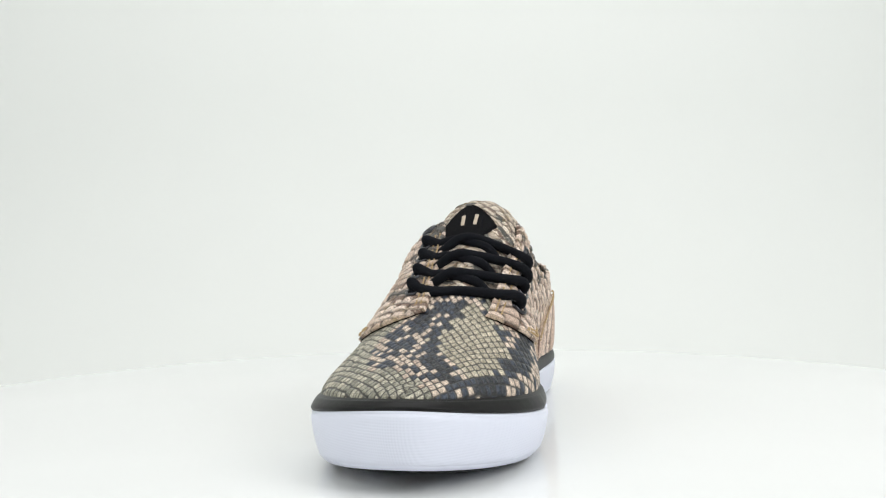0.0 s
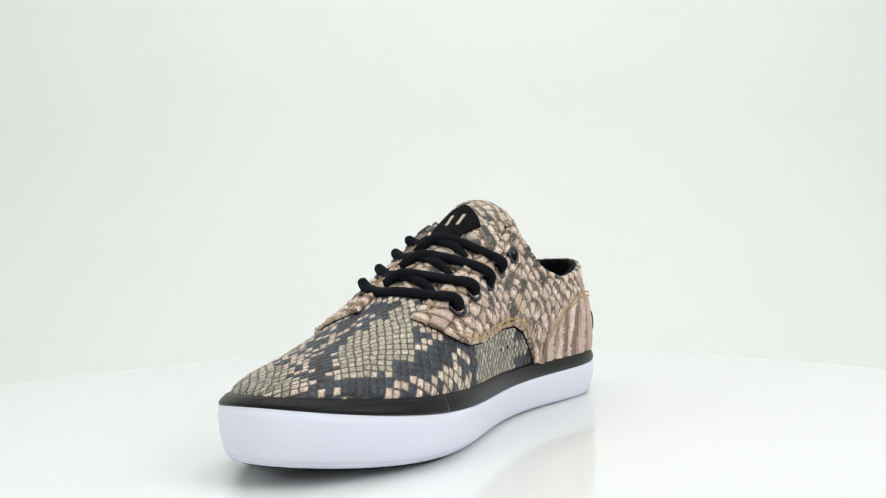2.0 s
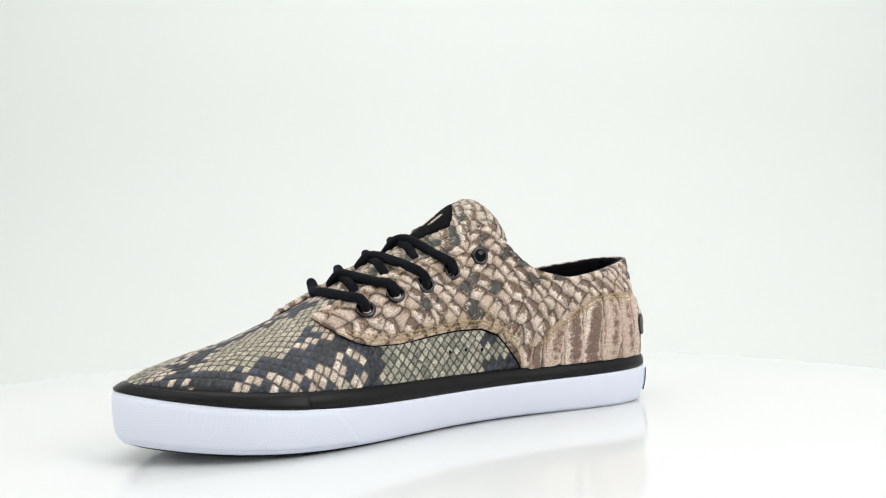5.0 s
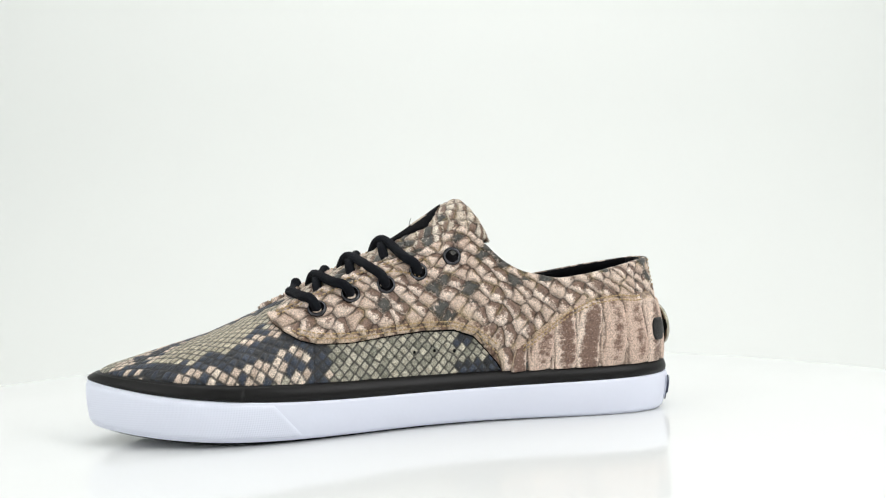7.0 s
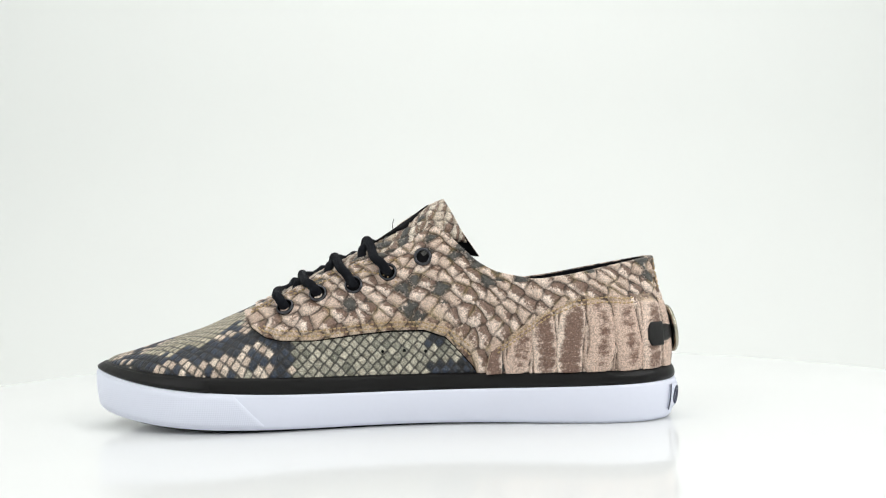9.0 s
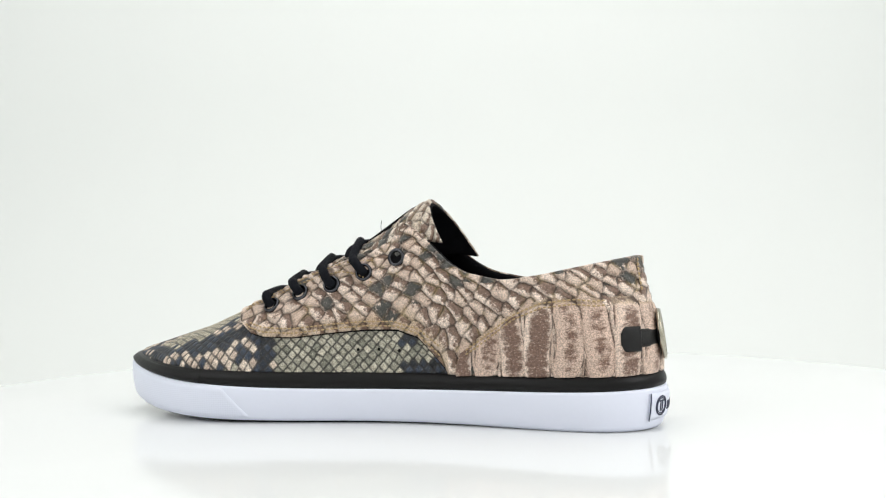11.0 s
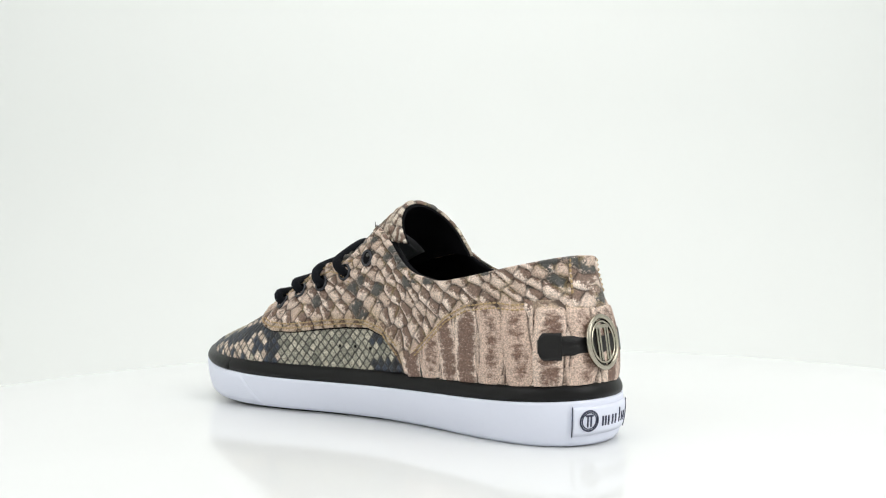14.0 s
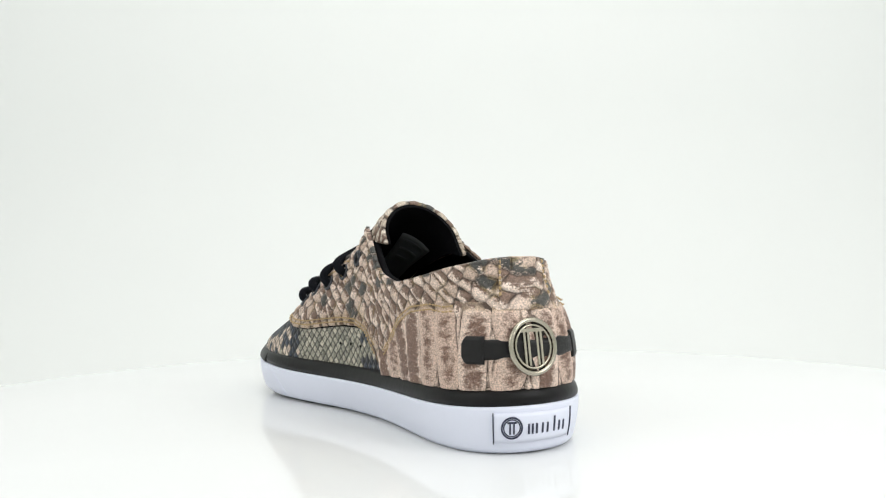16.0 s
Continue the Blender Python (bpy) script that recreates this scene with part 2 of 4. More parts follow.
def tube(points, radius, sides=10, closed=False):
    """A round cord along points."""
    p = np.asarray(points, float)
    n = len(p)
    d = np.roll(p, -1, 0) - np.roll(p, 1, 0) if closed else np.gradient(p, axis=0)
    d /= np.linalg.norm(d, axis=1, keepdims=True)
    up = np.array([0.0, 0.0, 1.0]) if abs(d[0][2]) < 0.9 else np.array([1.0, 0.0, 0.0])
    verts = []
    for i in range(n):
        a = np.cross(d[i], up)
        a /= np.linalg.norm(a)
        b = np.cross(a, d[i])
        up = b
        for k in range(sides):
            w = 2 * math.pi * k / sides
            verts.append(p[i] + radius * (math.cos(w) * a + math.sin(w) * b))
    faces = [(i * sides + k, i * sides + (k + 1) % sides, ((i + 1) % n) * sides + (k + 1) % sides, ((i + 1) % n) * sides + k)
             for i in range(n if closed else n - 1) for k in range(sides)]
    if not closed:
        faces += [tuple(range(sides))[::-1], tuple((n - 1) * sides + k for k in range(sides))]
    return verts, faces


def spline(points, count):
    """A smooth curve through points (Catmull-Rom)."""
    p = np.asarray(points, float)
    p = np.vstack([2 * p[0] - p[1], p, 2 * p[-1] - p[-2]])
    s = np.linspace(0, len(p) - 3 - 1e-9, count)
    i = s.astype(int)
    t = (s - i)[:, None]
    a, b, c, d = p[i], p[i + 1], p[i + 2], p[i + 3]
    return 0.5 * (2 * b + (c - a) * t + (2 * a - 5 * b + 4 * c - d) * t ** 2 + (3 * b - a - 3 * c + d) * t ** 3)


def smooth_table(x, xs, ys):
    """Smooth values from a short table (rising xs): linear, then averaged over a small window."""
    x = np.asarray(x, float)
    return sum(np.interp(x + o, xs, ys) * w for o, w in ((-0.010, 1), (-0.005, 2), (0, 3), (0.005, 2), (0.010, 1))) / 9.0


# ---- the shoe's form: toe is +x, the inner flank +y, in design units ----
HALF = 0.3165
BEND = (0.0017, -0.0061, 0.0145)
KNOTS = np.linspace(-1, 1, 6)
INNER = np.polynomial.chebyshev.chebfit(KNOTS, (0.1203, 0.0909, 0.0699, 0.0935, 0.1120, 0.0800), 4)
OUTER = np.polynomial.chebyshev.chebfit(KNOTS, (0.1190, 0.0960, 0.0830, 0.0930, 0.1075, 0.1000), 4)
EDGES = {                            # side inset, heel inset, toe inset, height along the length
    "rim": (0.0, 0.0, 0.0060, (-0.0362, 0.0011, 0.0085, 0.0090, 0.0071)),
    "welt": (0.0053, 0.0039, 0.0155, (-0.0189, 0.0020, 0.0036, 0.0042, 0.0054)),
    "sole": (0.0090, 0.0051, 0.0100, (-0.0696, 0.0009, -0.0023, 0.0077, 0.0102)),
}


def edge(kind, psi, inset=0.0):
    """Points of one of the shoe's outlines at the turns psi (0 toe, pi heel, inner flank between)."""
    side, heel, toe, height = EDGES[kind]
    psi = np.asarray(psi, float)
    u, s = np.cos(psi), np.where(np.sin(psi) >= 0, 1.0, -1.0)
    cap = np.sqrt(np.maximum(0, 1 - np.abs(u) ** np.where(u > 0, np.where(s > 0, 2.6, 3.5), 3.135)))
    w = np.where(s > 0, np.polynomial.chebyshev.chebval(u, INNER), np.polynomial.chebyshev.chebval(u, OUTER))
    v = BEND[0] * u ** 2 + BEND[1] * u ** 3 + BEND[2] * u ** 4 + s * np.maximum(0, (w - side - inset) * cap)
    return np.stack([u * (HALF - np.where(u > 0, toe, heel) - inset), v, np.polynomial.polynomial.polyval(u, height)], -1)


# the upper: stations along the length, from heel to toe
ST = (-0.320, -0.295, -0.25, -0.20, -0.16, -0.12, -0.10, -0.085, -0.062, -0.05, -0.03, -0.01, 0.02, 0.06, 0.10, 0.14, 0.20, 0.26, 0.30, 0.32)
TOP_U = (-0.292, -0.282, -0.243, -0.198, -0.16, -0.12, -0.10, -0.085, -0.062, -0.05, -0.03, -0.01, 0.02, 0.06, 0.10, 0.14, 0.197, 0.250, 0.277, 0.280)
TOP_Z = (0.1005, 0.098, 0.0905, 0.0815, 0.0765, 0.0850, 0.0965, 0.112, 0.133, 0.139, 0.136, 0.126, 0.112, 0.094, 0.073, 0.0535, 0.029, 0.0130, 0.0035, 0.000)
IN_V = (0.023, 0.052, 0.071, 0.079, 0.079, 0.074, 0.0695, 0.066, 0.060, 0.056, 0.032, 0.018, 0.017, 0.016, 0.014, 0.012, 0.010, 0.009, 0.009, 0.009)
OUT_V = (0.023, -0.004, -0.037, -0.060, -0.068, -0.067, -0.060, -0.050, -0.036, -0.027, -0.003, 0.018, 0.017, 0.016, 0.014, 0.012, 0.010, 0.009, 0.009, 0.009)
RISE = (0.45, 0.50, 0.60, 0.65, 0.70, 0.72, 0.75, 0.78, 0.80, 0.82, 0.83, 0.82, 0.78, 0.68, 0.54, 0.45, 0.42, 0.42, 0.40, 0.40)
REACH = (0.05, 0.05, 0.10, 0.12, 0.15, 0.20, 0.25, 0.30, 0.40, 0.50, 0.70, 0.82, 0.82, 0.76, 0.68, 0.60, 0.52, 0.50, 0.50, 0.50)
SINK = (0.35, 0.35, 0.35, 0.35, 0.35, 0.32, 0.30, 0.25, 0.18, 0.12, 0.06, 0.04, 0.04, 0.04, 0.04, 0.03, 0.02, 0.02, 0.02, 0.02)
SWELL = (0.002, 0.004, 0.005, 0.006, 0.006, 0.006, 0.006, 0.005, 0.004, 0.004, 0.003, 0.002, 0.002, 0.002, 0.003, 0.004, 0.004, 0.002, 0.002, 0.002)


def upper(psi, q):
    """A point of the upper: psi round the welt, q from the welt (0) up to the ridge or the collar (1)."""
    c = edge("welt", psi, 0.002)
    x = c[..., 0].copy()
    c = edge("welt", psi, 0.002 + 0.005 * np.clip((-0.08 - x) / 0.08, 0, 1))
    c[..., 2] -= 0.0015
    s = np.where(np.sin(psi) >= 0, 1.0, -1.0)
    f = lambda table: smooth_table(x, ST, table)
    top_v = np.where(s > 0, f(IN_V), f(OUT_V))
    t = np.stack([f(TOP_U), top_v, f(TOP_Z)], -1)
    rise = t[..., 2] - c[..., 2]
    across = c - t
    across[..., 2] = 0
    length = np.linalg.norm(across, axis=-1, keepdims=True) + 1e-9
    # outwards: across the welt line
    d = edge("welt", psi + 0.01) - edge("welt", psi - 0.01)
    out = np.stack([d[..., 1], -d[..., 0], 0 * x], -1)
    out /= np.linalg.norm(out, axis=-1, keepdims=True) + 1e-9
    p1 = c + out * f(SWELL)[..., None]
    p1[..., 2] += rise * f(RISE)
    reach = f(REACH) * np.where(s > 0, 1.0, 1 - 0.34 * np.clip((x + 0.06) / 0.06, 0, 1) * np.clip((0.26 - x) / 0.06, 0, 1))
    p2 = t + across * reach[..., None] + out * (f(SWELL) * 0.5)[..., None]
    p2[..., 2] -= rise * f(SINK)
    q = np.asarray(q, float)[..., None]
    return c * (1 - q) ** 3 + p1 * 3 * q * (1 - q) ** 2 + p2 * 3 * q ** 2 * (1 - q) + t * q ** 3


PSI = np.linspace(0, math.pi, 721)
PSI_U = edge("welt", PSI, 0.002)[:, 0]


def turn_at(u, s=1):
    """The turn psi at which the welt has the length u, on the inner (1) or outer (-1) flank."""
    p = np.interp(-np.asarray(u, float), -PSI_U, PSI)
    return p if s > 0 else 2 * math.pi - p


QS = np.linspace(0, 1, 201)


def q_at_height(psi, z):
    """q at which the upper first reaches the height z."""
    out = []
    for a, h in zip(np.ravel(psi), np.ravel(z)):
        zz = upper(np.full(201, a), QS)[:, 2]
        i = int(np.argmax(zz >= h))
        out.append(QS[i] - (QS[1] * (zz[i] - h) / (zz[i] - zz[i - 1]) if i > 0 else 0.0) if (zz >= h).any() else 1.0)
    return np.array(out)


def arc(g, axis):
    d = np.linalg.norm(np.diff(g, axis=axis), axis=2)
    pad = [(0, 0), (0, 0)]
    pad[axis] = (1, 0)
    return np.cumsum(np.pad(d, pad), axis=axis)


BACK_SEAM = -0.3010                 # length at which the heel strip begins

# the seam of the side panel over the vamp, and its lace edge
SEAM_U = (-0.108, -0.0955, -0.083, -0.067, -0.0445, -0.011, 0.0224, 0.067, 0.100, 0.1165, 0.131, 0.139, 0.1425)
SEAM_Z = (-0.040, -0.0125, 0.0015, 0.0185, 0.0262, 0.0263, 0.0236, 0.0185, 0.0187, 0.0225, 0.031, 0.038, 0.045)
LACE_U = (-0.05, -0.02, 0.02, 0.06, 0.10, 0.1425)
LACE_IN = (0.057, 0.056, 0.053, 0.052, 0.050, 0.048)
LACE_OUT = (-0.021, -0.016, -0.012, -0.010, -0.008, -0.007)


def q_at_lace(us, psi, s, below=0.0):
    """q of the lace edge; below: so far outside it."""
    out = []
    for u, a in zip(np.ravel(us), np.ravel(psi)):
        if u < -0.052:
            out.append(1.0 - below * 7)
            continue
        v = float(np.interp(u, LACE_U, LACE_IN if s > 0 else LACE_OUT)) + s * below
        p = upper(np.full(201, a), QS)[:, 1]
        ok = np.nonzero(s * p >= s * v)[0]
        i = int(ok[-1]) if len(ok) else 200
        out.append(QS[i] + (QS[1] * (p[i] - v) / (p[i] - p[i + 1]) if i < 200 and p[i] != p[i + 1] else 0.0))
    return np.array(out)


shoe = tagged(new("sneaker"), "low python-print sneaker with black laces and white rubber sole", "shoe")


def scaled(v):
    return np.asarray(v) * U


def side_panel(s):
    """One flank from the lace edge back to the heel, with its collar."""
    us = np.concatenate([np.linspace(0.1424, 0.118, 44), np.linspace(0.117, -0.11, 230), np.linspace(-0.111, -0.30, 160)])
    psi = turn_at(us, s)
    psi = np.concatenate([psi, np.linspace(psi[-1], math.pi, 24)[1:]])
    us = np.concatenate([us, np.full(23, -0.3)])
    lo = np.where(us > -0.1, q_at_height(psi, np.interp(us, SEAM_U, SEAM_Z)), 0.0)
    hi = q_at_lace(us, psi, s)
    hi = np.maximum(hi, lo + 0.01)
    rows = 120
    r = np.linspace(0, 1, rows)
    q = lo[:, None] + (hi - lo)[:, None] * r
    return np.broadcast_to(psi[:, None], q.shape).copy(), q


def quarter(s):
    psi, q = side_panel(s)
    g = upper(psi, q)
    # scales grow towards the sole
    x, z = g[..., 0], g[..., 2]
    bend = int(np.argmax(x[:, 60] < -0.235))
    along, length = 0.1424 - x, arc(g, 0)
    along[bend:] = along[bend] + length[bend:] - length[bend]
    zs = np.linspace(-0.04, 0.19, 240)
    rows = np.cumsum((zs[1] - zs[0]) / np.interp(zs, (-0.04, 0.02, 0.06, 0.10, 0.14), (0.036, 0.0270, 0.0205, 0.0145, 0.0120)))
    up = np.interp(z + 0.45 * np.maximum(0, 0.085 - s * g[..., 1]) * np.clip((x + 0.06) / 0.06, 0, 1), zs, rows)
    run = (along - 0.17) / np.interp(z, (-0.03, 0.03, 0.07, 0.13), (0.0222, 0.0215, 0.0203, 0.0188))
    dark = 0.02 + 0.36 * np.clip((z - 0.045) / 0.06, 0, 1) * np.clip((0.09 - g[..., 0]) / 0.10, 0.25, 1)
    carries, relief = tan_scales(run, up, dark, 1.0 if s > 0 else 3.0)
    hem = np.clip((0.14 - np.linspace(0, 1, 120)) / 0.05, 0, 1)[None] * (x[:, :1] > -0.10) * 0.8
    carries["print"][:, :3] = blend(hem.ravel() * 0.6, carries["print"][:, :3], (0.50, 0.37, 0.23))
    relief = relief * (1 - 0.7 * hem)
    verts, faces = slab(g, 0.0010, 0.0036, s, relief=relief * 0.0022)
    uv = np.stack([run, up], -1).reshape(-1, 2)
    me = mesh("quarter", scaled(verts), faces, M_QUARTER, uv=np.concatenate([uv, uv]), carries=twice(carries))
    # black backing whose rim draws the shadow line under the panel's cut edge
    psi, wide = psi[::4, ::8], q[::4, ::8].copy()
    wide[:, 0] = np.maximum(0.0, wide[:, 0] - 0.006)
    v, f = slab(upper(psi, wide), 0.0003, 0.0020, s)
    part("quarter_shadow_backing", mesh("quarter_shadow_backing", scaled(v), f, M_LINING), shoe, "black backing sheet that draws the shadow under the panel edge")
    return part("quarter", me, shoe, "tan and brown python print side panel with lace holes")


# the vamp's print: dark bands and blots as strokes (length, across, length, across, half width)
BANDS = ((12.5, 3.0, 15.0, 2.6, 0.8), (15.0, 2.6, 18.0, 1.6, 0.8), (18.0, 1.6, 20.0, 2.3, 0.8), (20.0, 2.3, 22.9, 3.0, 0.9), (22.9, 3.0, 25.2, 5.8, 0.9), (24.6, 7.3, 21.5, 8.9, 0.9),
         (21.5, 8.9, 18.8, 9.2, 0.8), (18.8, 9.2, 16.5, 10.1, 0.9), (16.5, 10.1, 13.2, 10.5, 1.1), (13.2, 10.5, 9.5, 10.7, 1.2), (10.6, 10.7, 9.4, 13.8, 1.1), (-5.8, 14.6, -9.5, 13.0, 1.5), (12.5, 1.0, 17.0, -1.4, 0.9), (17.0, -1.4, 21.0, -0.6, 0.6))


def snake_print(x, y, size=0.0108):
    """Small scales of the vamp at the length x and the way across y (0 on the ridge): what the mesh carries, and the relief."""
    way = np.linspace(-0.2, 0.2, 401)
    lanes = np.cumsum(0.001 / np.interp(np.abs(way), (0, 0.06, 0.12), (0.0076, 0.0095, 0.0122)))
    lx, ly = x / size, np.interp(y, way, lanes)
    lx = lx + 0.15 * np.sin(ly * 0.8 + 1.0)
    ly = ly + 0.15 * np.sin(lx * 0.7)
    cx, cy, rnd, edge, dx, dy = diamond_scales(lx, ly, 0.22, 2.0)
    other = chance(np.round(cx * 40), np.round(cy * 40), 4.0)
    px, py = cx * size / 0.0105, np.interp(cy, lanes, way) / 0.0105 + 2
    gap = np.full(px.shape, 99.0)
    for x0, y0, x1, y1, w in BANDS:
        k = np.clip(((px - x0) * (x1 - x0) + (py - y0) * (y1 - y0)) / ((x1 - x0) ** 2 + (y1 - y0) ** 2), 0, 1)
        gap = np.minimum(gap, np.hypot(px - x0 - k * (x1 - x0), py - y0 - k * (y1 - y0)) - w)
    gap = gap + 0.25 + (rnd - 0.5) * 1.0
    diamond = (np.abs(px - 18.5) / 5.6 + np.abs(py - 5.7 - 0.20 * (px - 18.5)) / 3.6) < 1.25
    olive = blend(rnd, (0.40, 0.36, 0.27), (0.64, 0.58, 0.45))
    flank = blend(rnd, (0.22, 0.22, 0.17), (0.66, 0.62, 0.50))
    cream = blend(rnd, (0.58, 0.45, 0.36), (0.84, 0.72, 0.60))
    navy = blend(other, (0.008, 0.010, 0.014), (0.034, 0.048, 0.080))
    speckled = (gap < 2.2) & ~diamond & (px > 8.5)
    dark = (gap < 0) | (speckled & (other > 0.66)) | (~speckled & ~diamond & (px < 9) & (chance(np.floor(px / 2.2), np.floor(py / 1.3), 6.0) > 0.88))
    col = np.where(diamond[..., None], olive, flank)
    col = np.where(speckled[..., None], cream, col)
    col = np.where(dark[..., None], navy, col)
    lean = 0.9 * dx + 0.9 * dy * np.where(py > 2, 1.0, -1.0)
    relief = np.clip(edge / 0.30, 0, 1) ** 0.6
    return {"print": four(col, dark.astype(float)), "form": four(edge, rnd, lean, rnd)}, relief, np.stack([lx, ly], -1).reshape(-1, 2)


def vamp():
    # dome over the toes
    n, m = 190, 110
    cols = np.linspace(0, turn_at(0.105), n)
    q = np.linspace(0, 1, m)
    left = upper(np.repeat(cols[:, None], m, 1), np.repeat(q[None], n, 0))
    right = upper(2 * math.pi - np.maximum(np.repeat(cols[:, None], m, 1), 1e-6), np.repeat(q[None], n, 0))
    g = np.concatenate([left, right[:, -2::-1]], axis=1)
    # the way across, from the ridge
    dv, dz = g[..., 1] - np.interp(g[..., 0], ST, IN_V), np.interp(g[..., 0], TOP_U, TOP_Z) - g[..., 2]
    across = np.sign(dv) * np.hypot(dv, dz) * 1.11
    carries, relief, uv = snake_print(g[..., 0], across)
    v, f = slab(g, -0.003, -0.0006, 1, rim=1.0, relief=relief * 0.0008, walls=False)
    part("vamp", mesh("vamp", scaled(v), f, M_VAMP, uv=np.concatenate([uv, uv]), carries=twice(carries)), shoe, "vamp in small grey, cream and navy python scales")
    for s in (1, -1):
        us = np.linspace(0.105, -0.112, 200)
        psi = turn_at(us, s)
        hi = q_at_height(psi, np.interp(us, SEAM_U, SEAM_Z) + 0.012)
        w = upper(np.repeat(psi[:, None], 50, 1), hi[:, None] * np.linspace(0, 1, 50))
        foot = float(across[-1, 0] if s > 0 else across[-1, -1])
        carries, relief, uv = snake_print(w[..., 0], foot - s * arc(w, 1))
        v, f = slab(w, -0.003, -0.0006, s, rim=1.0, relief=relief * 0.0008, walls=False)
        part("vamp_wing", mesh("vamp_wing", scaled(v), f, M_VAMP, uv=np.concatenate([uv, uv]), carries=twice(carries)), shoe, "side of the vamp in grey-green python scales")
        # air holes, each a black dot in place of the shade inside
        for u, z in ((-0.001, 0.0049), (-0.0235, 0.0052), (-0.0455, 0.0040)):
            a = float(turn_at(u, s))
            p, k = on_upper(a, float(q_at_height([a], [z])[0]), 0.0002)
            ob = part("air_hole_shade", AIR_HOLE_SHADE, shoe, "small black dot for the shade in a punched vent")
            ob.matrix_local = Matrix.Translation(Vector(p * U)) @ Vector(k).to_track_quat("Z", "Y").to_matrix().to_4x4()


def heel_counter(s):
    """The heel panel with tall belly scales, stitched over the side panel."""
    us = np.concatenate([np.linspace(-0.1085, -0.30, 210)])
    psi = turn_at(us, s)
    psi = np.concatenate([psi, np.linspace(psi[-1], math.pi, 40)[1:]])
    uu = edge("welt", psi, 0.002)[:, 0]
    top = np.interp(uu, (-0.268, -0.255, -0.237, -0.2025, -0.174, -0.140, -0.1145, -0.1095, -0.108),
                    (0.0585, 0.0575, 0.060, 0.0577, 0.047, 0.0225, 0.006, -0.0125, -0.018))
    hi = q_at_height(psi, top)
    q = hi[:, None] * np.linspace(0, 1, 90)
    g = upper(np.repeat(psi[:, None], 90, 1), q)
    x = arc(g, 0)[:, 30:31] / 0.0290 + 0.1
    y = np.interp(g[..., 2], (-0.022, 0.059, 0.105), (0.0, 1.0, 2.0))
    x = x + 0.55 * (y - 0.45) ** 2 + 0.10 * np.sin(y * 5.0 + np.floor(x) * 2.1)
    cell = np.floor(x)
    rx = (x - cell - 0.5) * 2
    rnd = chance(cell, 3.0, 8.0)
    y = y + 0.10 * rnd
    ry = (y - np.floor(y) - 0.5) * 2
    rim = 1 - np.abs(rx) ** 2.4 - 0.8 * np.abs(ry) ** 6
    tint = blend(rnd, (0.62, 0.46, 0.37), (0.86, 0.71, 0.60))
    hem = np.broadcast_to(np.clip((np.linspace(0, 1, 90) - 0.84) / 0.05, 0, 1)[None], rim.shape)
    tint = blend(hem * 0.6, tint, (0.50, 0.37, 0.23))
    rim = rim * (1 - 0.6 * hem)
    relief = np.clip(rim, 0, 1) ** 0.5 * (1 - 0.35 * rx) * (1 - 0.4 * hem)
    verts, faces = slab(g, 0.003, 0.0044, s, relief=relief * 0.0042)
    uv = np.stack([x, y], -1).reshape(-1, 2)
    carries = {"print": four(tint, rim), "form": four(rim, rnd, rx, rnd)}
    me = mesh("heel_counter", scaled(verts), faces, M_BELLY, uv=np.concatenate([uv, uv]), carries=twice(carries))
    return part("heel_counter", me, shoe, "heel panel of tall brown belly scales")


def heel_strip():
    """The strip up the back of the heel, from the heel panel to the collar."""
    psi = np.linspace(float(turn_at(BACK_SEAM, 1)), float(turn_at(BACK_SEAM, -1)), 110)
    lo = q_at_height(psi, np.full(110, 0.050))
    q = lo[:, None] + (0.998 - lo)[:, None] * np.linspace(0, 1, 70)
    g = upper(np.repeat(psi[:, None], 70, 1), q)
    x, y = arc(g, 0)[:, 20:21] / 0.024 + 0 * g[..., 2], g[..., 2] / 0.019
    carries, relief = tan_scales(x, y, 0.05 + 0.4 * np.clip((g[..., 2] - 0.075) / 0.02, 0, 1), 6.0)
    v, f = slab(g, 0.003, 0.0058, 1, relief=relief * 0.0012)
    uv = np.stack([x, y], -1).reshape(-1, 2)
    part("heel_strip", mesh("heel_strip", scaled(v), f, M_QUARTER, uv=np.concatenate([uv, uv]), carries=twice(carries)), shoe, "pinkish python print strip up the heel")


def lining():
    """Black lining inside the collar, with its rolled top edge, and the insole."""
    for s in (1, -1):
        us = np.concatenate([np.linspace(0.10, -0.30, 90)])
        psi = turn_at(us, s)
        psi = np.concatenate([psi, np.linspace(psi[-1], math.pi, 16)[1:]])
        uu = edge("welt", psi, 0.002)[:, 0]
        hi = q_at_lace(uu, psi, s, 0.001)
        q = hi[:, None] * np.linspace(0.0, 1, 24)
        g = upper(np.repeat(psi[:, None], 24, 1), q)
        verts, faces = slab(g, -0.007, -0.0005, s, rim=0.6)
        part("lining", mesh("lining", scaled(verts), faces, M_LINING), shoe, "black cloth lining")
    t = np.linspace(0, 2 * math.pi, 96, endpoint=False)
    rim = edge("welt", t, 0.008)
    verts = np.concatenate([rim + (0, 0, 0.004), rim * (1, 1, 1) - (0, 0, 0.012)])
    faces = [tuple(range(96)), tuple(range(191, 95, -1))] + [(i, (i + 1) % 96, 96 + (i + 1) % 96, 96 + i) for i in range(96)]
    part("insole", mesh("insole", scaled(verts), faces, M_LINING, smooth=False), shoe, "black insole")


def loft(rings, closed_ends=True):
    n = len(rings[0])
    verts = np.concatenate(rings)
    faces = []
    for k in range(len(rings) - 1):
        faces += [(k * n + i, k * n + (i + 1) % n, (k + 1) * n + (i + 1) % n, (k + 1) * n + i) for i in range(n)]
    if closed_ends:
        faces += [tuple(range(n))[::-1], tuple((len(rings) - 1) * n + i for i in range(n))]
    return verts, faces


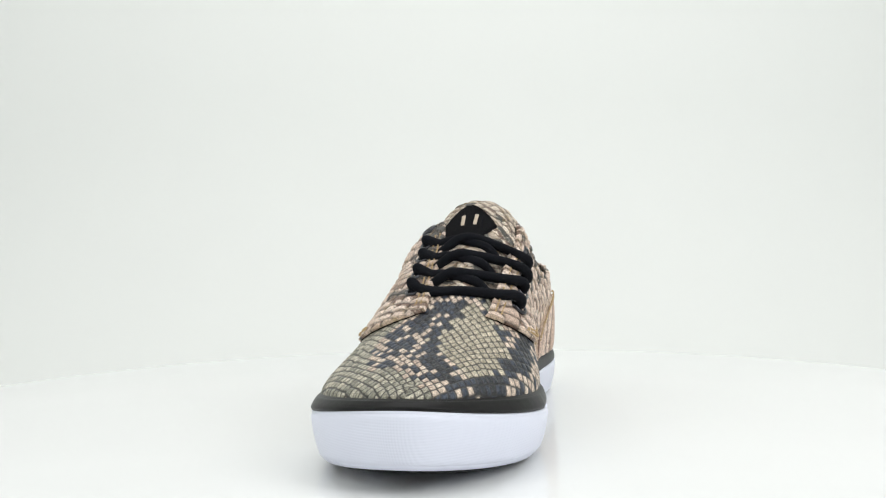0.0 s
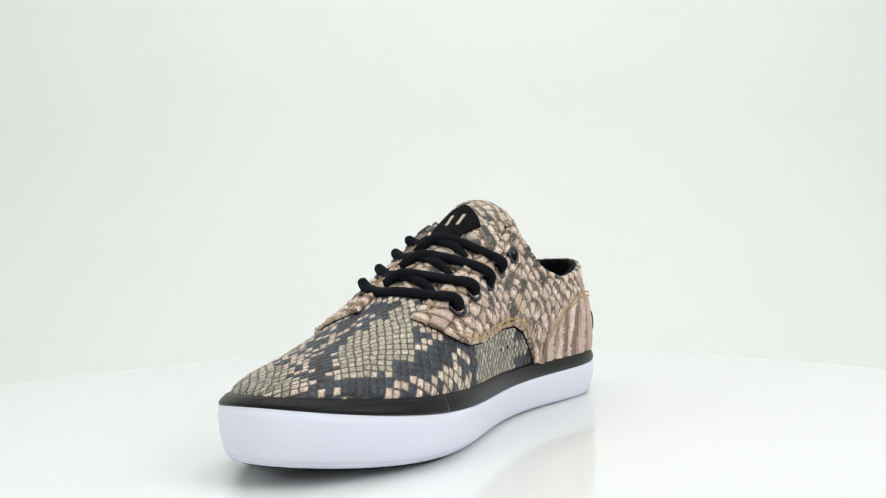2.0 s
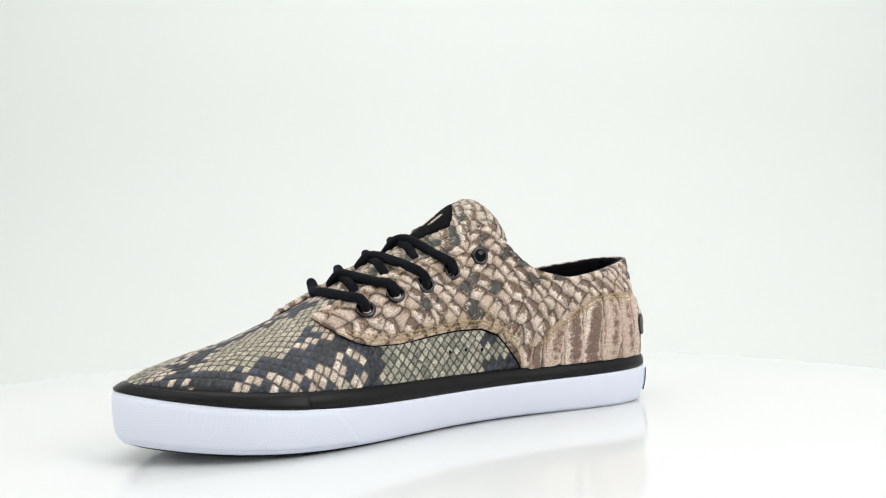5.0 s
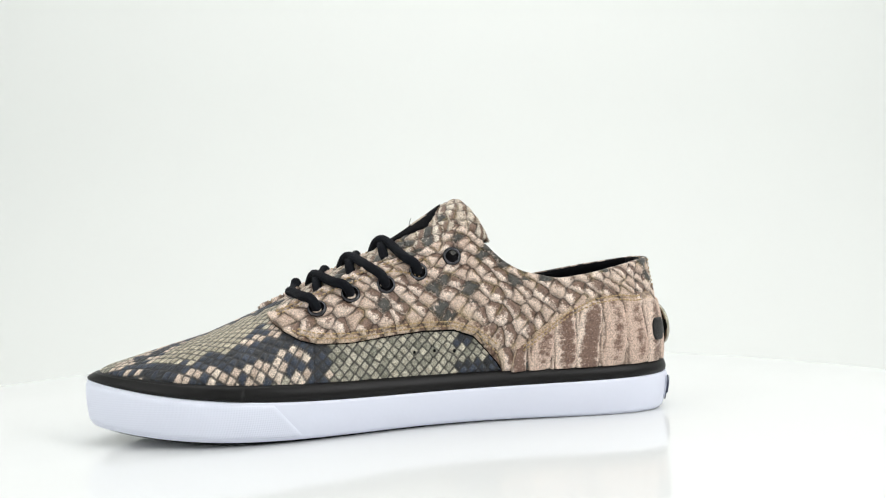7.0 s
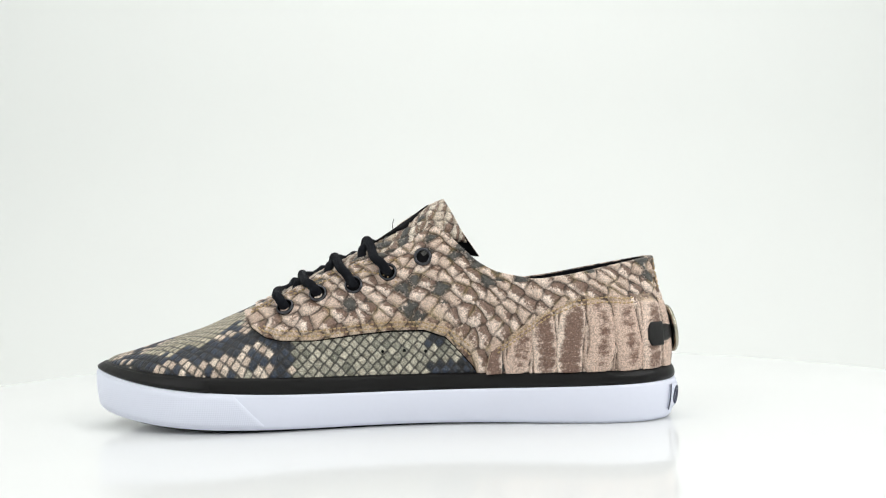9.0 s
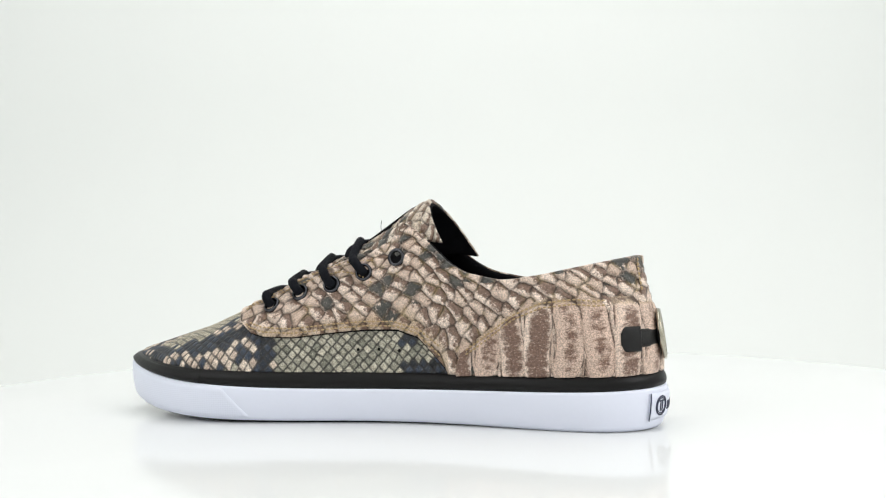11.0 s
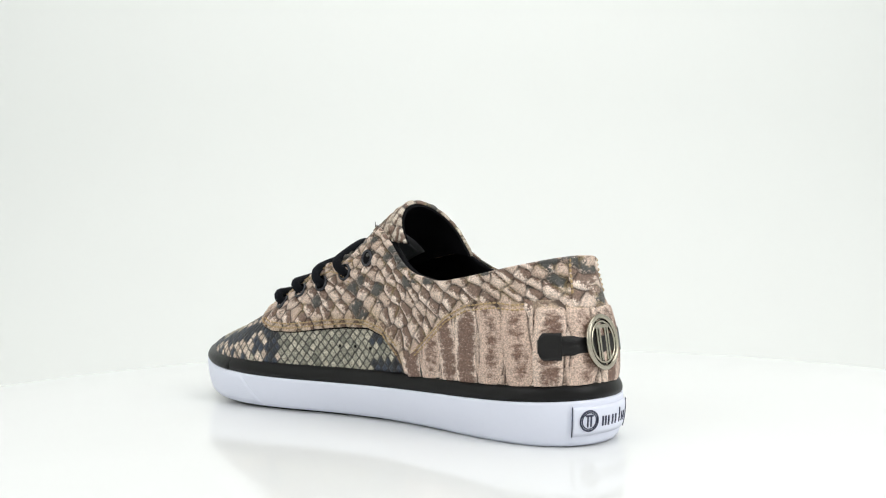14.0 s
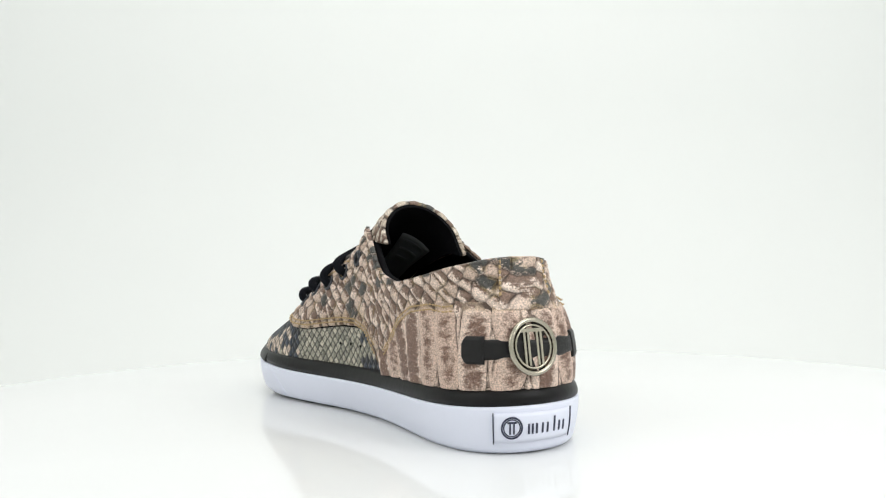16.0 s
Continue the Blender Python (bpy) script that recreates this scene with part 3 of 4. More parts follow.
def outward(kind, psi, dist):
    """A shoe outline moved outwards by dist."""
    p = edge(kind, psi)
    d = edge(kind, psi + 0.02) - edge(kind, psi - 0.02)
    n = np.stack([d[..., 1], -d[..., 0], 0 * d[..., 0]], -1)
    n /= np.linalg.norm(n, axis=-1, keepdims=True) + 1e-9
    return p + n * dist


def side_line(psi, h, dist=0.0):
    """A point of the white side wall: h from the bottom edge (0) to the top edge (1)."""
    lo, hi = outward("sole", psi, dist), outward("rim", psi, dist)
    h = np.asarray(h)[..., None]
    p = lo * (1 - h) + hi * h
    d = outward("rim", psi, 1.0) - edge("rim", psi)
    return p + d * (0.0018 * 4 * h * (1 - h))


TURNS = np.concatenate([np.linspace(-0.5, 0.5, 90, endpoint=False), np.linspace(0.5, math.pi - 0.7, 110, endpoint=False), np.linspace(math.pi - 0.7, math.pi + 0.7, 90, endpoint=False), np.linspace(math.pi + 0.7, 2 * math.pi - 0.5, 110, endpoint=False)])


def soles():
    one = np.ones_like(TURNS)
    base = edge("sole", TURNS)
    low = outward("sole", TURNS, -0.030)
    low[:, 2] = np.maximum(FLOOR + 0.0002, base[:, 2] - 0.006)
    lip = outward("sole", TURNS, -0.0022)
    lip[:, 2] -= 0.0014
    lip[:, 2] = np.maximum(lip[:, 2], FLOOR + 0.0002)
    rings = [low, lip] + [side_line(TURNS, one * h) for h in (0.03, 0.08, 0.2, 0.4, 0.6, 0.8, 0.93, 0.985)]
    top = outward("rim", TURNS, -0.0012)
    top[:, 2] += 0.0004
    rings += [top, outward("rim", TURNS, -0.010)]
    v, f = loft(rings)
    part("midsole", mesh("midsole", scaled(v), f, M_WHITE), shoe, "white rubber midsole")
    # tread under the sole
    t1 = outward("sole", TURNS, -0.0085)
    t1[:, 2] = np.maximum(base[:, 2] - 0.004, FLOOR + 0.0001)
    t2 = t1.copy()
    t2[:, 2] += 0.003
    v, f = loft([outward("sole", TURNS, -0.012) * (1, 1, 0) + t1 * (0, 0, 1), t1, t2])
    part("outsole", mesh("outsole", scaled(v), f, M_FOXING), shoe, "dark tread under the sole")
    # black band
    a, b = edge("rim", TURNS), edge("welt", TURNS)
    rings = []
    for h, o in ((-0.05, -0.006), (0.0, -0.0025), (0.12, -0.0003), (0.35, 0.0012), (0.6, 0.0014), (0.82, 0.0008), (0.95, -0.0006), (1.0, -0.0025), (0.96, -0.006)):
        p = a * (1 - h) + b * h
        d = outward("rim", TURNS, 1.0) - a
        rings.append(p + d * o)
    v, f = loft(rings)
    part("foxing_band", mesh("foxing_band", scaled(v), f, M_FOXING), shoe, "black rubber foxing band")


def bands():
    # second layer of black band over the toe
    psi = np.linspace(-turn_at(0.145), turn_at(0.165), 120)
    hs = np.linspace(0.05, 0.90, 8)
    a, b = edge("rim", psi), edge("welt", psi)
    d = outward("rim", psi, 1.0) - a
    g = np.stack([a * (1 - h) + b * h + d * (0.0012 * math.sin(math.pi * min(1, h * 1.2 + 0.1))) for h in hs], 1)
    v, f = slab(g, -0.001, 0.0011, 1, rim=0.3)
    part("toe_strip", mesh("toe_strip", scaled(v), f, M_FOXING), shoe, "black rubber toe strip")
    # white bumper with a slanting end
    n, m = 160, 14
    g = np.zeros((n, m, 3))
    for j, h in enumerate(np.linspace(0.03, 0.97, m)):
        end = 0.110 + 0.030 * h
        psi = np.linspace(-turn_at(end), turn_at(end), n)
        g[:, j] = side_line(psi, np.full(n, h))
    v, f = slab(g, -0.001, 0.0010, 1, rim=0.2)
    part("toe_bumper", mesh("toe_bumper", scaled(v), f, M_BUMPER), shoe, "white rubber toe bumper with fine texture")


def on_upper(psi, q, lift=0.0):
    """A point of the upper, lifted off it, and the outward normal."""
    e = 1e-3
    s = 1 if math.sin(psi) >= 0 else -1
    p = upper(np.array([psi]), np.array([q]))[0]
    da = upper(np.array([psi + e]), np.array([q]))[0] - p
    db = upper(np.array([psi]), np.array([q - e]))[0] - p
    n = np.cross(db, da)
    n /= np.linalg.norm(n)
    return p + n * lift, n


# closed black button, its colour standing for the shade in a vent
def air_hole_shade_mesh():
    t = np.linspace(0, 2 * math.pi, 14, endpoint=False)
    rings = [np.stack([k * np.cos(t), k * np.sin(t), np.full_like(t, z)], 1) for k, z in ((0.0017, -0.002), (0.0017, 0.0004), (0.0012, 0.0006))]
    v, f = loft(rings)
    return mesh("air_hole_shade", scaled(v), f, M_LINING)


AIR_HOLE_SHADE = air_hole_shade_mesh()
quarter(1)
quarter(-1)
vamp()
heel_counter(1)
heel_counter(-1)
heel_strip()
lining()
soles()
bands()


# ---- tongue, eyelets, laces ----
T_PATH = spline([(0.150, 0.010, 0.036), (0.11, 0.012, 0.0610), (0.06, 0.012, 0.0880), (0.01, 0.012, 0.1125), (-0.03, 0.013, 0.1380), (-0.055, 0.013, 0.1550), (-0.070, 0.013, 0.1620)], 121)


def tongue_at(a, b):
    """A point on the tongue: a along it (0 under the vamp, 1 at the tip), b across it (-1 to 1)."""
    a, b = np.broadcast_arrays(np.asarray(a, float), np.asarray(b, float))
    aa = np.clip(a, 0, 1)
    k = np.linspace(0, 1, 121)
    c = np.stack([np.interp(aa, k, T_PATH[:, i]) for i in range(3)], -1)
    w = np.radians(46 + 44 * np.clip((aa - 0.5) * 2, 0, 1)) * b
    r = 0.054 - 0.010 * np.clip((aa - 0.5) * 2, 0, 1)
    r = np.where(b > 0, r * 0.94, r)
    turn = np.clip(w, -1.4, 1.4)
    drop = r * (1 - np.cos(turn) + np.abs(w - turn))
    c[..., 0] -= (0.38 + np.where(b > 0, 0.05, 0.24) * np.clip((aa - 0.6) * 2.5, 0, 1)) * drop
    c[..., 1] += r * np.sin(turn)
    c[..., 2] -= 0.92 * drop
    return c


def tongue():
    n, m = 170, 121
    a, b = np.meshgrid(np.linspace(0, 1, n), np.linspace(-1.3, 1.13, m), indexing="ij")
    g = tongue_at(a, b)
    top = tagged(new("tongue"), "padded tongue with black lining")
    top.parent = shoe
    sign = 1 if normals(g)[n // 2, m // 2][2] > 0 else -1
    x, y = arc(g, 1) / 0.0165, arc(g, 0) / 0.0150
    carries, relief = tan_scales(x, y, 0.16 + 0 * x, 7.0)
    carries["print"][:, :3] *= (0.86, 0.92, 0.90)
    v, f = slab(g, 0.0, 0.0040, sign, relief=relief * 0.0012)
    uv = np.stack([x, y], -1).reshape(-1, 2)
    part("facing", mesh("facing", scaled(v), f, M_QUARTER, uv=np.concatenate([uv, uv]), carries=twice(carries)), top, "python print facing")
    v, f = slab(g, -0.004, -0.0002, sign)
    part("tongue_lining", mesh("tongue_lining", scaled(v), f, M_LINING), top, "black cloth lining")
    # black badge near the tip, with two slots that show the print
    n, m = 30, 21
    i, j = np.meshgrid(np.linspace(0, 1, n), np.linspace(-1, 1, m), indexing="ij")
    a = 0.845 - i * 0.36
    half = np.where(i < 0.55, 0.02 + 0.60 * i / 0.55, 0.62 - 0.35 * (i - 0.55) / 0.45)
    v, f = slab(tongue_at(a, -0.10 + j * half), 0.004, 0.0062, -sign)
    part("badge", mesh("badge", scaled(v), f, M_LINING), top, "black diamond badge")
    for c in (-0.19, 0.05):
        i, j = np.meshgrid(np.linspace(0, 1, 12), np.linspace(-1, 1, 5), indexing="ij")
        v, f = slab(tongue_at(0.715 - 0.10 * i, c + 0.05 * j), 0.005, 0.0067, -sign)
        part("slot", mesh("slot", scaled(v), f, M_SLOT), top, "pale slot in the badge")
    # size label inside
    i, j = np.meshgrid(np.linspace(0, 1, 10), np.linspace(-1, 1, 10), indexing="ij")
    g = tongue_at(0.66 - 0.27 * i, -0.62 + 0.42 * j)
    v, f = slab(g, -0.0062, -0.0045, -sign)
    part("inner_label", mesh("inner_label", scaled(v), f, M_WOVEN), top, "black woven size label")
    for k in range(3):
        i, j = np.meshgrid(np.linspace(0, 1, 4), np.linspace(-1, 1, 6), indexing="ij")
        v, f = slab(tongue_at(0.630 - 0.055 * k - 0.014 * i, -0.62 + (0.32 - 0.06 * k) * j), -0.0068, -0.006, -sign)
        part("print_bar", mesh("print_bar", scaled(v), f, M_SILVER), top, "grey line of print")


tongue()

EYELETS = ((0.0970, 0.0717, 0.0512), (0.0636, 0.0700, 0.0646), (0.0278, 0.0742, 0.0750), (-0.0076, 0.0737, 0.0884), (-0.0435, 0.0735, 0.1028))


def nearest(p, s):
    """The turn and q of the point of the upper nearest to p."""
    psi = turn_at(np.linspace(p[0] - 0.03, p[0] + 0.03, 41), s)
    a, b = np.meshgrid(psi, QS, indexing="ij")
    d = np.linalg.norm(upper(a, b) - np.asarray(p), axis=2)
    i, j = np.unravel_index(int(d.argmin()), d.shape)
    return float(a[i, j]), float(b[i, j])


def eyelet_mesh():
    prof = [(0.0060, -0.004), (0.0060, 0.0002), (0.0066, 0.0014), (0.0078, 0.0018), (0.0090, 0.0013), (0.0097, 0.0002), (0.0097, -0.002)]
    t = np.linspace(0, 2 * math.pi, 28, endpoint=False)
    rings = [np.stack([r * np.cos(t), r * np.sin(t), np.full_like(t, z)], 1) for r, z in prof]
    v, f = loft(rings, closed_ends=False)
    return mesh("eyelet", scaled(v), f, M_EYELET)


# solid black plug that stands in for the shade inside an eyelet
def hole_shade_mesh():
    t = np.linspace(0, 2 * math.pi, 24, endpoint=False)
    rings = [np.stack([0.0064 * np.cos(t), 0.0064 * np.sin(t), np.full_like(t, z)], 1) for z in (-0.005, 0.0003)]
    v, f = loft(rings)
    return mesh("hole_shade", scaled(v), f, M_LINING, smooth=False)


EYELET, HOLE_SHADE = eyelet_mesh(), hole_shade_mesh()
SPOTS = {1: [], -1: []}
for e in EYELETS:
    psi, q = nearest(e, 1)
    for s in (1, -1):
        if s < 0:
            psi = float(turn_at(e[0], -1))
            q = float(q_at_lace([e[0]], [psi], -1, 0.017)[0])
        p, n = on_upper(psi, q, 0.0054)
        SPOTS[s].append((p, n))
        ob = part("eyelet", EYELET, shoe, "black nickel eyelet")
        ob.matrix_local = Matrix.Translation(Vector(p * U)) @ Vector(n).to_track_quat("Z", "Y").to_matrix().to_4x4()
        part("hole_shade", HOLE_SHADE, ob)

lace = tagged(new("lace"), "round black cord laced through four pairs of eyelets")
lace.parent = shoe


def edge_point(row, s, lift):
    """Where the cord of a row passes over the lace edge of a flank."""
    u = EYELETS[row][0] + (0.010 if row == 0 else 0.013)
    psi = float(turn_at(u, s))
    q = float(q_at_lace([u], [psi], s, 0.003)[0])
    p, n = on_upper(psi, q, lift)
    return p


def middle(u, b, lift):
    """A point over the tongue at the length u."""
    a = float(np.interp(-u, -T_PATH[:, 0], np.linspace(0, 1, 121)))
    p = tongue_at(a, b)
    return p + np.array([0.3, 0.25 * b, 0.95]) * lift


CORD = 0.0050
for row in range(4):
    u = EYELETS[row][0]
    for s in (1, -1):
        p, n = SPOTS[s][row]
        over = edge_point(row, s, 0.0072 if s > 0 else 0.0045)
        half = p * 0.55 + over * 0.45 + n * (0.0080 if s > 0 else 0.0035)
        end = [over, half, p + n * 0.0035 + (0.002, 0, 0.002), p - n * 0.005]
        if row == 0:
            if s > 0:
                q, k = SPOTS[-1][0]
                o2 = edge_point(0, -1, 0.0045)
                h2 = q * 0.55 + o2 * 0.45 + k * 0.0030
                pts = [q - k * 0.004, q + k * 0.006 + (0, 0, 0.003), h2, o2, middle(u + 0.014, -0.25, 0.009), middle(u + 0.014, 0.25, 0.009)] + end
                v, f = tube(spline(pts, 80), CORD, 12)
                part("cord", mesh("cord", scaled(v), f, M_LACE), lace)
            continue
        low = EYELETS[row - 1][0]
        lift = 0.006 if s < 0 else 0.0115
        pts = [middle(low * 0.7 + u * 0.3 + 0.006, -s * 0.80, 0.003), middle(low * 0.55 + u * 0.45 + 0.008, -s * 0.50, 0.007), middle(low * 0.3 + u * 0.7 + 0.012, -s * 0.12, lift), middle(u + 0.019, s * 0.30, 0.0095)] + end
        v, f = tube(spline(pts, 70), CORD, 12)
        part("cord", mesh("cord", scaled(v), f, M_LACE), lace)
# a loose thread at the badge
t0 = middle(-0.014, 0.25, 0.006)
v, f = tube(spline([t0, t0 + (0.0005, 0, 0.006), t0 + (-0.001, 0.001, 0.012)], 8), 0.0004, 5)
part("loose_thread", mesh("loose_thread", scaled(v), f, M_LACE), shoe, "loose black thread")


# ---- heel strap, emblem, label ----
def around_heel(u_in, z0, z1, lo, hi, cols=80, rows=8, taper=0.0):
    """A band round the heel, from the inner flank at u_in to the outer, between two heights."""
    psi = np.linspace(float(turn_at(u_in, 1)), float(turn_at(u_in, -1)), cols)
    g = np.zeros((cols, rows, 3))
    for j, z in enumerate(np.linspace(z0, z1, rows)):
        q = q_at_height(psi, np.full(cols, z))
        w = upper(psi, q)
        w[:, 2] = z
        g[:, j] = w
    return slab(g, lo, hi, 1, rim=0.3)


strap = tagged(new("heel_strap"), "black leather strap round the heel")
strap.parent = shoe
v, f = around_heel(-0.2885, 0.0092, 0.0262, 0.0068, 0.0094)
part("band", mesh("band", scaled(v), f, M_LEATHER), strap)


def strap_tab(s):
    n, m = 24, 13
    i, j = np.meshgrid(np.linspace(0, 1, n), np.linspace(-1, 1, m), indexing="ij")
    u = -0.2765 - 0.0165 * i
    half = 0.0118 * np.sqrt(np.clip(1 - (1 - np.clip(i / 0.30, 0, 1)) ** 2, 0.22, 1))
    psi = turn_at(u, s)
    z = 0.0172 + j * half
    q = q_at_height(psi, z).reshape(n, m)
    g = upper(psi, q)
    g[..., 2] = z
    v, f = slab(g, 0.006, 0.0104, s, rim=0.8)
    part("tab", mesh("tab", scaled(v), f, M_LEATHER), strap, "rounded stitched strap end")


strap_tab(1)
strap_tab(-1)

emblem = tagged(new("emblem"), "round aged brass emblem on the heel strap")
emblem.parent = shoe
c0, n0 = on_upper(math.pi, float(q_at_height([math.pi], [0.019])[0]), 0.0082)
side = np.array([0.0, 1.0, 0.0])
upw = np.cross(n0, side)
upw = upw if upw[2] > 0 else -upw


def on_emblem(x, y, lift=0.0):
    return c0 + side * (x + 0.004) + upw * y + n0 * lift


t = np.linspace(0, 2 * math.pi, 56, endpoint=False)
for r, k, lift in ((0.0235, 0.0024, 0.0), (0.0188, 0.0012, 0.0004)):
    v, f = tube([on_emblem(r * math.cos(w), r * math.sin(w), lift) for w in t], k, 10, closed=True)
    part("ring", mesh("ring", scaled(v), f, M_METAL), emblem, "polished ring")
rings = [np.array([on_emblem(r * math.cos(w), r * math.sin(w), z) for w in t]) for r, z in ((0.0225, -0.0030), (0.0225, -0.0010))]
v, f = loft(rings)
part("plate", mesh("plate", scaled(v), f, M_LEATHER, smooth=False), emblem, "black plate")


def bar(x0, x1, y0, y1, lo, hi, place, material, owner, name, label=""):
    """A bevelled bar on a surface given by place(x, y, lift)."""
    b = 0.18 * min(x1 - x0, y1 - y0)
    rings = []
    for ins, z in ((0, lo), (0, hi - b * 0.6), (b, hi)):
        rings.append(np.array([place(x, y, z) for x, y in ((x0 + ins, y0 + ins), (x1 - ins, y0 + ins), (x1 - ins, y1 - ins), (x0 + ins, y1 - ins))]))
    v, f = loft(rings)
    return part(name, mesh(name, scaled(v), f, material, smooth=False), owner, label)


for x in (-0.0068, 0.0068):
    bar(x - 0.0034, x - 0.0008, -0.0165, 0.0150, -0.002, 0.0014, on_emblem, M_METAL, emblem, "bar", "upright metal bar")
    bar(x + 0.0008, x + 0.0034, -0.0165, 0.0150, -0.002, 0.0014, on_emblem, M_METAL, emblem, "bar", "upright metal bar")
bar(-0.0125, 0.0125, 0.0128, 0.0160, -0.002, 0.0016, on_emblem, M_METAL, emblem, "cross_bar", "metal cross bar")


def on_label(x, y, lift=0.0):
    """The heel label: x from 0 (inner end) to 1, y from 0 (low) to 1."""
    psi = np.array([LABEL_TURNS[0] + (LABEL_TURNS[1] - LABEL_TURNS[0]) * x])
    p = side_line(psi, np.array([0.225 + 0.645 * y]), lift)[0]
    return p


def turn_with_side(v):
    w = np.linspace(math.pi - 1.2, math.pi + 1.2, 400)
    return float(np.interp(-v, -edge("rim", w)[:, 1], w))


LABEL_TURNS = (turn_with_side(0.0635), turn_with_side(-0.0125))
label = tagged(new("heel_label"), "white rubber heel label with navy edge")
label.parent = shoe
g = np.array([[on_label(x, y) for y in np.linspace(0, 1, 8)] for x in np.linspace(0, 1, 60)])
v, f = slab(g, -0.0005, 0.0022, 1, rim=0.8)
part("plate", mesh("plate", scaled(v), f, M_WHITE), label)


def label_patch(x0, x1, y0, y1, name, text=""):
    g = np.array([[on_label(x, y) for y in np.linspace(y0, y1, 4)] for x in np.linspace(x0, x1, 10 if x1 - x0 < 0.5 else 60)])
    v, f = slab(g, 0.0018, 0.0030, 1, rim=0.8)
    part(name, mesh(name, scaled(v), f, M_INK), label, text)


label_patch(-0.006, 0.004, -0.03, 1.03, "edge_strip", "navy edge line")
label_patch(0.998, 1.005, -0.02, 1.02, "edge_strip", "navy edge line")
for r in (0.36, 0.29):
    ring = [on_label(0.205 + r * 0.31 * math.cos(w), 0.50 + r * math.sin(w), 0.0026) for w in t]
    v, f = tube(ring, 0.0005 if r < 0.3 else 0.0008, 6, closed=True)
    part("ring", mesh("ring", scaled(v), f, M_INK), label, "navy ring mark")
label_patch(0.175, 0.193, 0.30, 0.68, "mark")
label_patch(0.217, 0.235, 0.30, 0.68, "mark")
label_patch(0.155, 0.255, 0.66, 0.72, "mark")
# the lettering as plain bars
for x0, y1 in ((0.385, 0.62), (0.430, 0.62), (0.480, 0.62), (0.555, 0.62), (0.620, 0.62), (0.715, 0.80), (0.790, 0.62), (0.860, 0.62)):
    x1, y0 = x0 + 0.022, 0.28
    label_patch(x0, x1, y0, y1, "print_bar")


# ---- stitching ----
def stitches(line, owner, name="stitching", length=0.0034, gap=0.0014, thick=0.0009):
    """Short threads along a row of (point, normal)."""
    pts = np.array([p for p, n in line])
    nrm = np.array([n for p, n in line])
    d = np.r_[0, np.cumsum(np.linalg.norm(np.diff(pts, axis=0), axis=1))]
    verts, faces = [], []
    pos = gap
    while pos + length < d[-1]:
        a = np.array([np.interp(pos, d, pts[:, i]) for i in range(3)])
        b = np.array([np.interp(pos + length, d, pts[:, i]) for i in range(3)])
        n = np.array([np.interp(pos, d, nrm[:, i]) for i in range(3)])
        w = np.cross(b - a, n)
        w /= np.linalg.norm(w) + 1e-9
        k = len(verts)
        mid = (a + b) / 2
        for c, r, h in ((a, 0.6, -0.3), (mid, 1.0, 0.8), (b, 0.6, -0.3)):
            verts += [c - w * thick * r + n * thick * (h - 1), c - w * thick * r * 0.6 + n * thick * h, c + w * thick * r * 0.6 + n * thick * h, c + w * thick * r + n * thick * (h - 1)]
        for o in (0, 4):
            faces += [(k + o + i, k + o + i + 1, k + o + i + 5, k + o + i + 4) for i in range(3)]
        faces += [(k + 3, k + 2, k + 1, k), (k + 8, k + 9, k + 10, k + 11)]
        pos += length + gap + 0.0004 * math.sin(pos * 900)
    ob = part(name, mesh(name, scaled(verts), faces, M_THREAD), owner, "tan stitching")
    return tagged(ob, kind="stuff")


for s in (1, -1):
    for off in (0.004, 0.0085):
        us = np.linspace(0.128 - off, -0.093, 110)
        psi = turn_at(us, s)
        q = q_at_height(psi, np.interp(us + off * np.clip((us + 0.06) * -30, -0.3, 1), SEAM_U, SEAM_Z) + off)
        stitches([on_upper(a, b, 0.0064) for a, b in zip(psi, q)], shoe)
    for off in (-0.004, -0.0085):
        us = np.linspace(-0.120, -0.268, 90)
        psi = turn_at(us, s)
        z = np.interp(us, (-0.268, -0.255, -0.237, -0.2025, -0.174, -0.140, -0.1145), (0.0585, 0.0575, 0.060, 0.0577, 0.047, 0.0225, 0.006))
        q = q_at_height(psi, z + off)
        stitches([on_upper(a, b, 0.0090) for a, b in zip(psi, q)], shoe)
    for off in (0.005, 0.010):
        us = np.linspace(0.135, -0.020, 90)
        psi = turn_at(us, s)
        q = q_at_lace(us, psi, s, off)
        stitches([on_upper(a, b, 0.0056) for a, b in zip(psi, q)], shoe)
    for off in (0.002, 0.006):
        psi = np.full(30, float(turn_at(BACK_SEAM, s))) + s * off * 2.0
        q = np.linspace(float(q_at_height(psi[:1], [0.062])[0]), 0.98, 30)
        stitches([on_upper(a, b, 0.0072) for a, b in zip(psi, q)], shoe)


# ---- stage ----
def disc(radius, top, thick, bevel=0.0015):
    t = np.linspace(0, 2 * math.pi, 160, endpoint=False)
    c = np.stack([np.cos(t), np.sin(t), 0 * t], 1)
    rings = [c * (radius - bevel) + (0, 0, top - thick), c * radius + (0, 0, top - thick + bevel), c * radius + (0, 0, top - bevel), c * (radius - bevel) + (0, 0, top)]
    return loft(rings)


v, f = disc(0.325, 0.0, 0.012)
turntable = tagged(new("turntable", mesh("turntable", v, f, M_TABLE, smooth=False)), "round glossy white turntable board under the shoe", "turntable")
v, f = disc(0.12, -0.0125, 0.0235)
part("base", mesh("base", v, f, M_SWEEP, smooth=False), turntable, "white round foot under the board")


